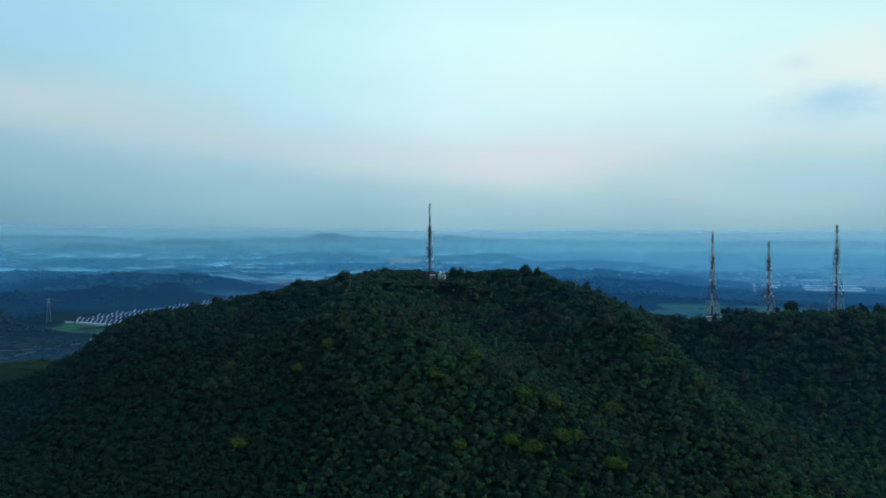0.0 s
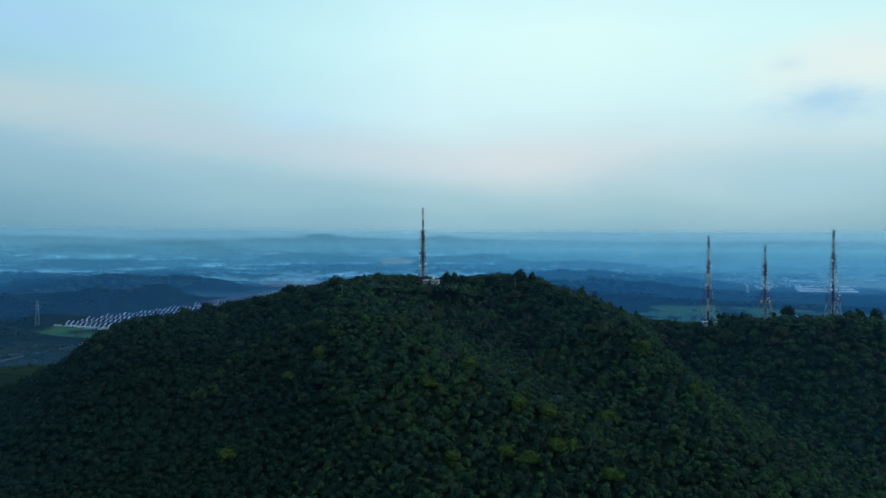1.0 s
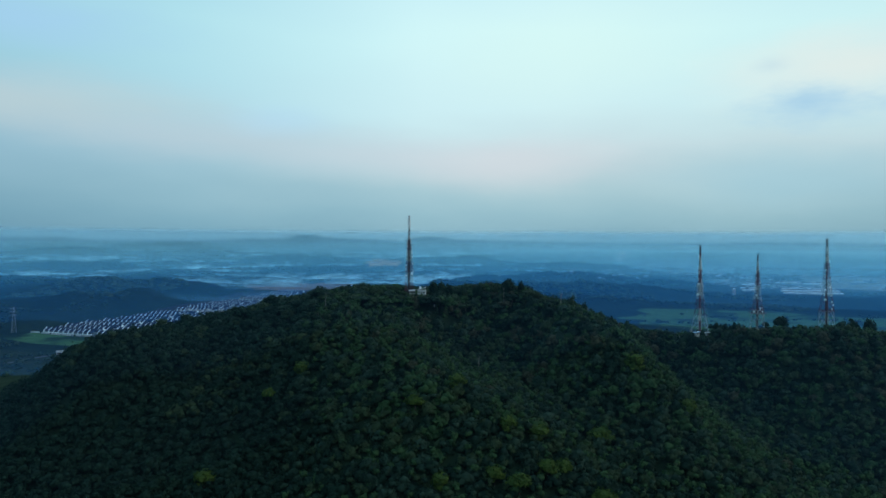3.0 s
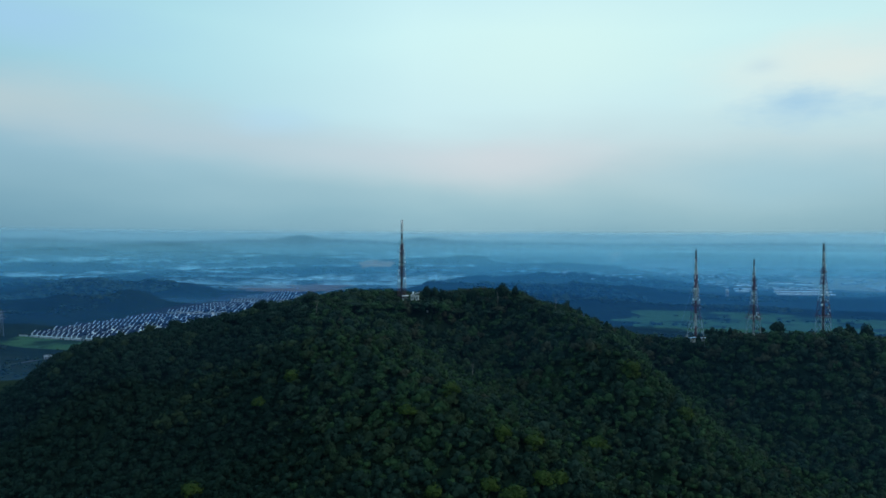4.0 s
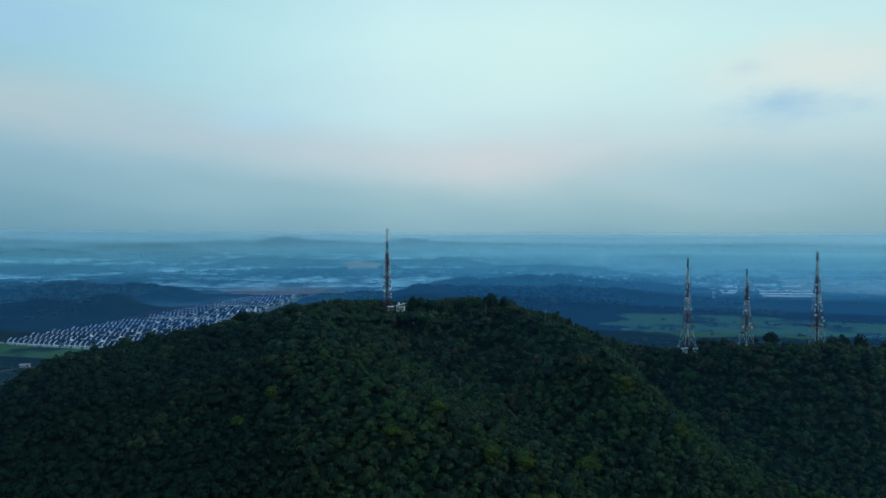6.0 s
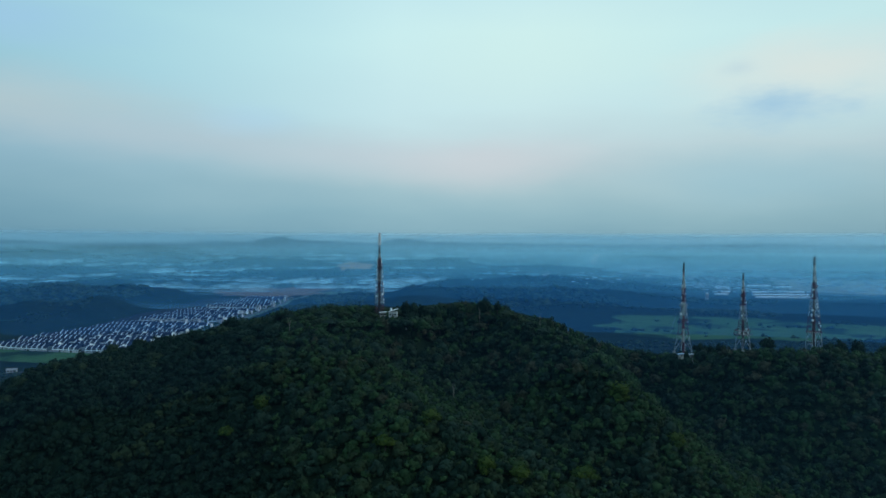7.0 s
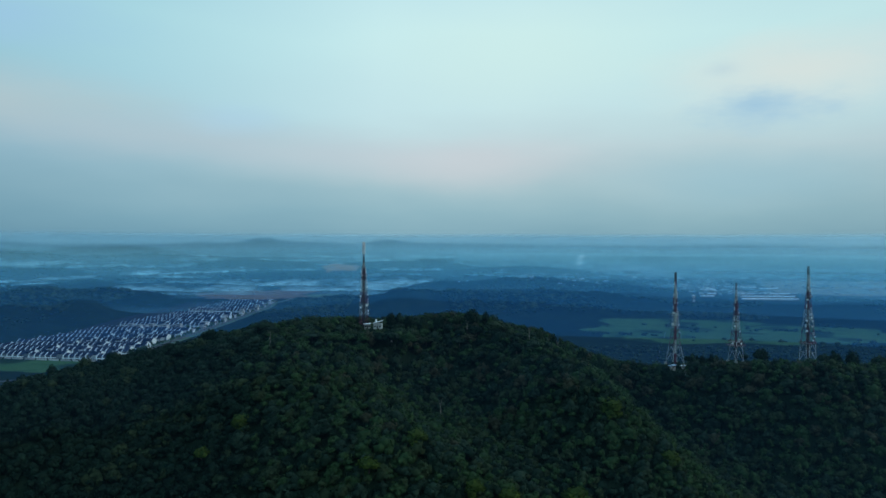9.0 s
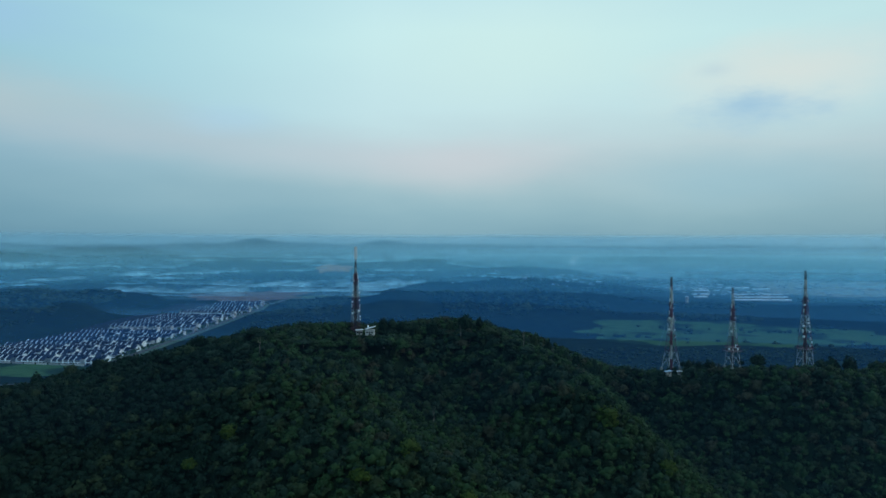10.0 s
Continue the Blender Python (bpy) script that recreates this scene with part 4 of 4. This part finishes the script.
def shed(x, y, length, deep, tall, turn, bays, group):
    """A long works shed with a row of low ridged roofs."""
    ob = thing("works_shed", pose(x, y, float(ground_height(x, y)), 0, 0, turn), "long pale metal-roofed works shed on the plain", "shed", group)
    part("wall", box(-length / 2, length / 2, -deep / 2, deep / 2, 0, tall), PLASTER, ob)
    step = deep / bays
    for k in range(bays):
        y0 = -deep / 2 + k * step
        bm = bmesh.new()
        prof = ((y0, tall + 0.02), (y0 + step - 2.0, tall + 0.02), (y0 + step - 2.0, tall + 0.4), (y0 + step / 2, tall + 1.9), (y0, tall + 0.4))
        a = [bm.verts.new((-length / 2 - 1, p, z)) for p, z in prof]
        b = [bm.verts.new((length / 2 + 1, p, z)) for p, z in prof]
        bm.faces.new(a[::-1])
        bm.faces.new(b)
        for i in range(5):
            j = (i + 1) % 5
            bm.faces.new((a[i], a[j], b[j], b[i]))
        part("roof", bm, SHEET, ob)


for x, y, ln, deep, turn, bays in ((1138, 2038, 165, 16, -4, 1), (1190, 2148, 172, 16, -4, 1), (1243, 2258, 165, 16, -4, 1), (1300, 2490, 84, 18, -4, 1), (1370, 2455, 60, 18, -4, 1),
                                   (1015, 2178, 40, 14, -4, 1), (1060, 2273, 54, 14, -4, 1), (1117, 2392, 56, 14, -4, 1), (1170, 2505, 52, 16, -4, 1)):
    shed(x, y, ln, deep, 3.0, turn, bays, "works sheds on the plain")
TOWER = thing("water_tower", pose(833, 1880, float(ground_height(833, 1880)), 0, 0, 20), "pale concrete water tower on the plain", "tower")
for sx, sy in ((-2.5, -2.5), (2.5, -2.5), (2.5, 2.5), (-2.5, 2.5)):
    part("leg", box(sx - 0.5, sx + 0.5, sy - 0.5, sy + 0.5, -1.0, 13.0), PLASTER, TOWER)
part("lower_tank", tube((0, 0, 3.0), (0, 0, 7.0), 3.6, 3.6, 14), PLASTER, TOWER)
part("tank", tube((0, 0, 13.05), (0, 0, 19.0), 4.6, 4.6, 14), PLASTER, TOWER)
part("roof", tube((0, 0, 19.02), (0, 0, 20.6), 4.8, 0.6, 14), SHEET, TOWER)


MAUVE = surface("mauve_render", [rgb(0.06, 0.05, 0.06), rgb(0.12, 0.10, 0.11)], 0.2, 0.9)


def flats(x, y, turn):
    ob = thing("apartment_building", pose(x, y, float(ground_height(x, y)) - 1, 0, 0, turn), "far slab of pale flats dim in the mist", "building", "far blocks of flats")
    part("wall", box(-26, 26, -8, 8, 0, 44), MAUVE, ob)
    part("roof", box(-27, 27, -9, 9, 44.02, 46), MAUVE, ob)
    for i in range(6):
        for j in range(6):
            part("window", box(-24 + i * 8, -20 + i * 8, -8.3, -8.0, 3 + j * 6, 6.5 + j * 6), GLASS, ob)


flats(1362, 3560, -18)
flats(1419, 3541, -18)


def far_town():
    bm = [house_meshes(9, 10, 5, 2.5)[k] for k in ("wall", "roof")]
    roofs = bm[1].copy()
    roofs.materials[0] = PLASTER
    places = []
    r = random.Random(5)
    for _ in range(1800):
        D = 2350 * (6000 / 2350) ** r.random()
        rad = 2000 + 2900 * (1 - 2000 / D)
        az = radians(r.gauss(23, 7.5))
        x, y = rad * math.sin(az), 35 + rad * math.cos(az)
        if math.sin(x * 0.012) + math.sin(y * 0.02 + 1) + r.uniform(-1, 1) < 0.1 or az < radians(6):
            continue
        places.append(pose(x, y, float(ground_height(x, y)), 0, 0, r.choice((-20, 70))) @ Matrix.Diagonal((r.choice((0.7, 0.9, 1.1, 1.4, 2.4)), r.uniform(0.6, 1.2), r.uniform(0.6, 1.2), 1)))
    joined("far_town", [bm[0], roofs], places, "far scattered town of pale roofs on the misty plain", "town")


far_town()

# ---------------------------------------------------------------- masts


def banded(name, height, bands, first_red, clean=1.0):
    """Red and white paint in bands up a mast, weathered."""
    mat = bpy.data.materials.new(name)
    mat.use_nodes = True
    n = Nodes(mat.node_tree)
    at = n.add("ShaderNodeTexCoord").outputs["Object"]
    axes = n.add("ShaderNodeSeparateXYZ")
    n.link(at, axes.inputs[0])
    step = n.calc("MODULO", n.calc("FLOOR", n.calc("MULTIPLY", axes.outputs[2], bands / height)), 2.0)
    if first_red:
        step = n.calc("SUBTRACT", 1.0, step)
    wear = n.noise(at, 0.7, 4.0)
    red = n.ramp(wear, [(0.3, rgb(0.062, 0.012, 0.034)), (0.7, rgb(0.120, 0.022, 0.056))])
    white = n.ramp(wear, [(0.3, rgb(0.26 * clean, 0.30 * clean, 0.31 * clean)), (0.7, rgb(0.48 * clean, 0.53 * clean, 0.53 * clean))])
    paint = n.mix(step, white, red)
    # bare grey aerials at the tip
    paint = n.mix(n.band(axes.outputs[2], height * 0.90, height * 0.91), paint, rgb(0.055, 0.065, 0.075))
    bsdf = n.add("ShaderNodeBsdfPrincipled")
    n.link(paint, bsdf.inputs["Base Color"])
    bsdf.inputs["Roughness"].default_value = 0.6
    n.link(bsdf.outputs[0], n.add("ShaderNodeOutputMaterial").inputs[0])
    return mat


def dish(parent, at, turn, size):
    """A drum-shaped microwave dish with its bracket."""
    bm = bmesh.new()
    m = pose(*at, 90, 0, turn)
    bmesh.ops.create_cone(bm, cap_ends=True, segments=14, radius1=size, radius2=size * 0.96, depth=size * 0.5, matrix=m)
    bmesh.ops.create_uvsphere(bm, u_segments=12, v_segments=6, radius=size * 0.9, matrix=m @ pose(0, 0, size * 0.2) @ Matrix.Diagonal((1, 1, 0.35, 1)))
    bm.transform(Matrix.Translation(at) @ Matrix.Diagonal((0.95, 0.95, 0.95, 1)) @ Matrix.Translation([-c for c in at]))
    d = part("dish", bm, DISH_WHITE, parent, "white drum-shaped microwave dish")
    inner = Vector((at[0] * 0.7, at[1] * 0.7, at[2]))
    part("bracket", bar(inner, at, 0.12), STEEL, d)


def panel_aerial(parent, at, turn, tall=2.4):
    """A tall slim sector aerial on its pole."""
    bm = bmesh.new()
    add_box(bm, -0.22, 0.22, -0.12, 0.12, -tall / 2, tall / 2)
    bmesh.ops.bevel(bm, geom=bm.edges[:], offset=0.04, segments=1, affect="EDGES")
    bm.transform(pose(*at, 0, 0, turn))
    p = part("aerial", bm, DISH_WHITE, parent, "white sector aerial")
    part("aerial_pole", bar((at[0] * 0.94, at[1] * 0.94, at[2] - tall * 0.7), (at[0] * 0.94, at[1] * 0.94, at[2] + tall * 0.7), 0.1), STEEL, p)


def lattice_mast(x, y, foot, profile, bands, first_red, turn, label, thick=0.22, pitch=1.0, clean=1.0):
    """A four-legged lattice tower. profile: rows of (height, half-width). Legs, bracing of each face of each bay, rings, ladder."""
    g = float(ground_height(x, y))
    tall = profile[-1][0]
    mat = banded("mast_paint", tall, bands, first_red, clean)
    ob = thing("radio_mast", pose(x, y, foot, 0, 0, turn), label, "radio mast", "radio masts on the hill")
    hs = [p[0] for p in profile]
    ws = [p[1] * 0.72 for p in profile]

    def half(z):
        return float(np.interp(z, hs, ws))

    corners = ((1, 1), (-1, 1), (-1, -1), (1, -1))
    for sx, sy in corners:
        bm = bmesh.new()
        for z0, z1 in zip(hs, hs[1:]):
            w = thick * (0.55 + 0.45 * half(z0) / ws[0])
            add_bar(bm, (sx * half(z0), sy * half(z0), z0), (sx * half(z1), sy * half(z1), z1), w)
        part("leg", bm, mat, ob)
        part("footing", box(sx * ws[0] - 0.8, sx * ws[0] + 0.8, sy * ws[0] - 0.8, sy * ws[0] + 0.8, g - foot - 1.0, 0.2), CONCRETE, ob)
    z = 0.0
    while z < tall - 0.8:
        step = max(1.5, min(6.5, 2 * half(z) * pitch))
        z1 = min(tall, z + step)
        for i in range(4):
            (ax, ay), (bx, by) = corners[i], corners[(i + 1) % 4]
            h0, h1 = half(z), half(z1)
            bm = bmesh.new()
            w = thick * 0.55
            a0, b0, a1, b1 = (ax * h0, ay * h0, z), (bx * h0, by * h0, z), (ax * h1, ay * h1, z1), (bx * h1, by * h1, z1)
            if z > 0.1:
                add_bar(bm, a0, b0, w)
            mid = ((a1[0] + b1[0]) / 2, (a1[1] + b1[1]) / 2, z1)
            if step > 4.5:
                add_bar(bm, a0, mid, w)
                add_bar(bm, b0, mid, w)
                add_bar(bm, a1, b1, w)
            else:
                add_bar(bm, a0, b1, w)
                add_bar(bm, b0, a1, w)
            part("bracing", bm, mat, ob)
        z = z1
    ladder = bmesh.new()
    for sx in (-0.22, 0.22):
        add_bar(ladder, (sx, 0, 0.2), (sx, 0, tall - 1), 0.09)
    for k in range(int(tall / 1.5)):
        add_bar(ladder, (-0.22, 0, 1 + k * 1.5), (0.22, 0, 1 + k * 1.5), 0.06)
    part("ladder", ladder, DARK_STEEL, ob, "dark steel ladder and cable tray")
    cable = bmesh.new()
    for x0, x1, y0, y1 in ((-0.75, -0.28, -0.2, 0.2), (0.28, 0.75, -0.2, 0.2), (-0.25, 0.25, 0.15, 0.4)):
        add_box(cable, x0, x1, y0, y1, 0.2, tall * 0.82)
    part("cable_run", cable, CABLES, ob, "thick dark run of feeder cables")

    def platform(z, grow):
        w = half(z) + grow
        bm = bmesh.new()
        for k in range(4):
            (ax, ay), (bx, by) = corners[k], corners[(k + 1) % 4]
            for h in (0, 0.55, 1.1):
                add_bar(bm, (ax * w, ay * w, z + h), (bx * w, by * w, z + h), 0.09)
            add_bar(bm, (ax * w, ay * w, z), (ax * w, ay * w, z + 1.1), 0.09)
        part("railing", bm, mat, ob)
        part("platform", box(-w, w, -w, w, z - 0.12, z - 0.02), DARK_STEEL, ob)

    return ob, half, platform


def fit_out(mast, half, dishes, aerials):
    for z, turn, size in dishes:
        w = half(z) * 1.25 + size * 0.5
        a = radians(turn)
        dish(mast, (w * math.sin(a), -w * math.cos(a), z), turn, size)
    for z, turn, tall in aerials:
        w = half(z) * 1.2 + 0.5
        a = radians(turn)
        panel_aerial(mast, (w * math.sin(a), -w * math.cos(a), z), turn, tall)


def top_pole(mast, z0, z1, r, mat, label):
    part("top_pole", tube((0, 0, z0), (0, 0, z1), r, r * 0.7, 10), mat, mast, label)


# mast on the summit
m, half, platform = lattice_mast(-10.3, 541.5, 102.5, [(0, 3.4), (20, 2.7), (37, 1.5), (40, 0.8), (48, 0.6)], 6.0, True, 20,
                                 "slim red and white lattice mast hung with dishes", 0.2, clean=0.7)
platform(39.5, 0.6), platform(35.0, 0.7), platform(24.0, 0.6)
top_pole(m, 47.5, 57.5, 0.35, STEEL, "grey tubular top aerial")
for k in range(4):
    panel_aerial(m, (0.85 * math.cos(k * 1.57), 0.85 * math.sin(k * 1.57), 52.0), k * 90, 5.5)
    panel_aerial(m, (0.8 * math.cos(k * 1.57 + 0.8), 0.8 * math.sin(k * 1.57 + 0.8), 56.0), k * 90 + 45, 2.6)
fit_out(m, half, [(35.0, -60, 0.7), (34.5, 70, 0.8), (30.0, 80, 0.7), (27.0, 75, 0.8), (22.0, 60, 0.7), (21.0, -70, 0.7), (13.5, -65, 0.7), (15.0, 30, 0.7), (11.0, 75, 0.7), (9.0, 70, 0.6), (25.5, -75, 0.6)],
        [(37.5, -80, 2.6), (37.5, 40, 2.6), (37.5, 160, 2.6), (32.0, -75, 2.4), (29.0, -70, 2.4), (31.5, 78, 2.4), (18.5, -72, 2.2), (18.0, 82, 2.2), (16.0, 78, 2.2), (39.0, 100, 2.2), (39.0, -140, 2.2)])

# masts on the lower ridge
m, half, platform = lattice_mast(213.2, 556, 73.5, [(0, 6.3), (15, 3.6), (38, 1.5), (54, 0.7), (65, 0.55)], 5.3, False, 12,
                                 "weathered lattice radio mast with splayed white legs")
platform(34.0, 0.9), platform(46.0, 0.8)
fit_out(m, half, [(36.0, -70, 0.8), (28.0, -75, 0.9), (27.5, 75, 0.8), (22.0, 65, 0.7), (43.0, 60, 0.7), (49.0, -60, 0.6)],
        [(36.0, 80, 2.6), (36.0, -20, 2.6), (48.5, -85, 3.0), (48.0, 85, 2.4), (40.0, -80, 2.4), (32.0, 85, 2.4)])

SLIM = thing("guyed_mast", pose(208.0, 543, float(ground_height(208, 543)), 0, 0, 5), "slender dark red guyed mast standing before a lattice mast", "radio mast", "radio masts on the hill")
slim_tall = 139.8 - float(ground_height(208, 543))
RUST = banded("slim_paint", slim_tall, 7, True)
for k in range(3):
    a = k * 2.094
    part("leg", bar((0.6 * math.cos(a), 0.6 * math.sin(a), 0), (0.45 * math.cos(a), 0.45 * math.sin(a), slim_tall), 0.22), RUST, SLIM)
for k in range(int(slim_tall / 2.2)):
    bm = bmesh.new()
    for j in range(3):
        a, b = j * 2.094, (j + 1) * 2.094
        add_bar(bm, (0.58 * math.cos(a), 0.58 * math.sin(a), 0.3 + k * 2.2), (0.58 * math.cos(b), 0.58 * math.sin(b), 2.4 + k * 2.2), 0.14)
    part("bracing", bm, RUST, SLIM)
for z in (24, 44):
    for k in range(3):
        a = k * 2.094 + 0.5
        part("guy_wire", bar((0.5 * math.cos(a), 0.5 * math.sin(a), z), (15 * math.cos(a), 15 * math.sin(a), -4), 0.035), STEEL, SLIM)
for z, turn in ((58, -70), (50, 80), (46, -60), (40, 60), (53, 110)):
    panel_aerial(SLIM, (1.0 * math.sin(radians(turn)), -1.0 * math.cos(radians(turn)), z), turn, 3.0)

m, half, platform = lattice_mast(245.5, 530, 79.0, [(0, 4.9), (9, 4.1), (22, 2.5), (40, 1.1), (48, 0.6), (54, 0.45)], 5.2, False, 18,
                                 "red and white lattice radio mast with a crowded lower platform")
platform(10.5, 1.6), platform(13.0, 1.2), platform(38.0, 0.7)
fit_out(m, half, [(33.0, 70, 0.8), (24.0, -60, 0.7), (20.0, 65, 0.7), (12.0, -80, 0.8), (12.2, 20, 0.8), (14.5, 70, 0.7)],
        [(11.8, -40, 2.4), (11.8, 60, 2.4), (14.2, -10, 2.4), (36.0, -80, 2.4), (36.0, 85, 2.4), (41.0, -70, 2.4), (29.0, -75, 2.2)])

m, half, platform = lattice_mast(289.5, 517, 80.0, [(0, 5.2), (13, 4.5), (33, 2.5), (48, 1.2), (54, 0.8), (65, 0.7)], 5.5, False, 24,
                                 "broad white and red lattice radio mast dotted with white dishes")
platform(12.5, 0.7), platform(44.0, 0.8), platform(54.0, 0.5)
fit_out(m, half, [(44.5, 70, 0.8), (42.0, -70, 0.7), (32.0, 72, 0.8), (27.5, 60, 0.8), (28.0, -72, 0.8), (21.0, -68, 0.9), (19.0, 70, 0.9), (17.0, 40, 0.8), (14.0, 75, 0.8), (23.5, 75, 0.7), (30.0, -10, 0.7)],
        [(38.0, -78, 2.4), (36.0, 80, 2.4), (24.5, -80, 2.4), (48.0, 60, 2.2), (50.0, -60, 2.2)])

# ---------------------------------------------------------------- huts by the masts


def hut(name, x, y, z, wide, deep, tall, turn, wall, roof, label, slope=0.8):
    ob = thing(name, pose(x, y, z, 0, 0, turn), label, "hut", "huts by the masts")
    part("wall", box(-wide / 2, wide / 2, -deep / 2, deep / 2, min(0.0, float(ground_height(x, y)) - z - 0.5), tall), wall, ob)
    bm = bmesh.new()
    v = [bm.verts.new(p) for p in ((-wide / 2 - 0.5, -deep / 2 - 0.6, tall + 0.02), (wide / 2 + 0.5, -deep / 2 - 0.6, tall + slope), (wide / 2 + 0.5, deep / 2 + 0.6, tall + slope), (-wide / 2 - 0.5, deep / 2 + 0.6, tall + 0.02),
                                   (-wide / 2 - 0.5, -deep / 2 - 0.6, tall + 0.25), (wide / 2 + 0.5, -deep / 2 - 0.6, tall + slope + 0.25), (wide / 2 + 0.5, deep / 2 + 0.6, tall + slope + 0.25), (-wide / 2 - 0.5, deep / 2 + 0.6, tall + 0.25))]
    for f in ((3, 2, 1, 0), (4, 5, 6, 7), (0, 1, 5, 4), (1, 2, 6, 5), (2, 3, 7, 6), (3, 0, 4, 7)):
        bm.faces.new([v[i] for i in f])
    part("roof", bm, roof, ob)
    part("door", box(-0.5, 0.5, -deep / 2 - 0.08, -deep / 2, 0, 2.1), DARK_STEEL, ob)
    for k in (-1, 1):
        part("window", box(k * wide * 0.3 - 0.6, k * wide * 0.3 + 0.6, -deep / 2 - 0.08, -deep / 2, 1.1, 2.1), GLASS, ob)
    return ob


H = hut("equipment_hut", -0.6, 535, 102.4, 5.6, 4.4, 3.4, -8, PLASTER, SHEET, "white concrete equipment hut with a sloping roof beside the summit mast", 1.8)
part("water_tank", tube((-1.4, 0.5, 4.2), (-1.4, 0.5, 5.9), 0.6, 0.6, 12), DISH_WHITE, H, "white roof tank")
hut("equipment_hut", -7.6, 535.5, 102.4, 4.0, 3.0, 2.8, 5, CONCRETE, SHEET, "low grey equipment hut at the foot of the summit mast", 0.4)
hut("equipment_hut", 204.5, 540, 72.6, 3.6, 2.6, 1.4, 10, CONCRETE, BLUE_SHEET, "small grey hut with a pale blue metal roof in the trees", 0.7)
hut("equipment_hut", 212.5, 540, 72.6, 2.4, 2.2, 1.4, -8, CONCRETE, SHEET, "small brownish hut beside the slender mast", 0.4)
hut("equipment_hut", 270.0, 503, 76.9, 4.2, 3.0, 2.6, 6, DISH_WHITE, SHEET, "small white hut half hidden by trees", 0.3)

# power pylon on the wooded rise
PYLON = thing("power_pylon", pose(-604, 1078, float(ground_height(-604, 1078)) - 0.5, 0, 0, 30), "pale lattice power pylon on a wooded rise", "pylon")
for sx, sy in ((1, 1), (-1, 1), (-1, -1), (1, -1)):
    part("leg", bar((sx * 3.2, sy * 3.2, 0), (sx * 0.6, sy * 0.6, 38), 0.3), STEEL, PYLON)
for k in range(8):
    w0, w1, z0, z1 = 3.2 - 0.325 * k, 3.2 - 0.325 * (k + 1), k * 4.75, k * 4.75 + 4.75
    for sx, sy in ((1, 1), (-1, -1)):
        bm = bmesh.new()
        add_bar(bm, (sx * w0, sy * w0, z0), (-sx * w1, sy * w1, z1), 0.16)
        add_bar(bm, (sx * w0, sy * w0, z0), (sx * w1, -sy * w1, z1), 0.16)
        part("bracing", bm, STEEL, PYLON)
for z in (26, 31, 36):
    part("crossarm", bar((-5, 0, z), (5, 0, z), 0.3), STEEL, PYLON)

# thin smoke rising from the plain
SMOKE = bmesh.new()
wisp = random.Random(3)
for k in range(420):
    z = 56 * wisp.random() ** 0.8
    x, w, h = z * z * 0.006 + wisp.gauss(0, 3 + z * 0.16), wisp.uniform(3, 9), wisp.uniform(0.25, 0.7)
    y = wisp.gauss(0, 5)
    SMOKE.faces.new([SMOKE.verts.new(p) for p in ((x - w, y, z - h * 0.3), (x + w, y, z - h), (x + w * 0.8, y, z + h), (x - w * 0.7, y, z + h * 0.6))])
sm = new("smoke_plume", bpy.data.meshes.new("smoke_plume"))
SMOKE.to_mesh(sm.data)
SMOKE.free()
sm.data.materials.append(droplets("smoke", (0.80, 0.90, 0.93)))
sm.matrix_basis = pose(1022, 3640, float(ground_height(1022, 3640)))
tagged(sm, "thin pale smoke rising from the far plain", "smoke", kind="stuff")

# white cabinets on the summit clearing
for x in (6.6, 8.4):
    cabinet = thing("equipment_cabinet", pose(x, 532.5, float(ground_height(x, 532.5)), 0, 0, 10), "small white equipment cabinet on the summit clearing", "cabinet", "cabinets on the summit")
    part("body", box(-0.5, 0.5, -0.4, 0.4, 0.15, 1.6), DISH_WHITE, cabinet)
    part("door", box(-0.42, 0.42, -0.45, -0.405, 0.25, 1.5), SHEET, cabinet)
    part("plinth", box(-0.6, 0.6, -0.5, 0.5, -0.2, 0.145), CONCRETE, cabinet)
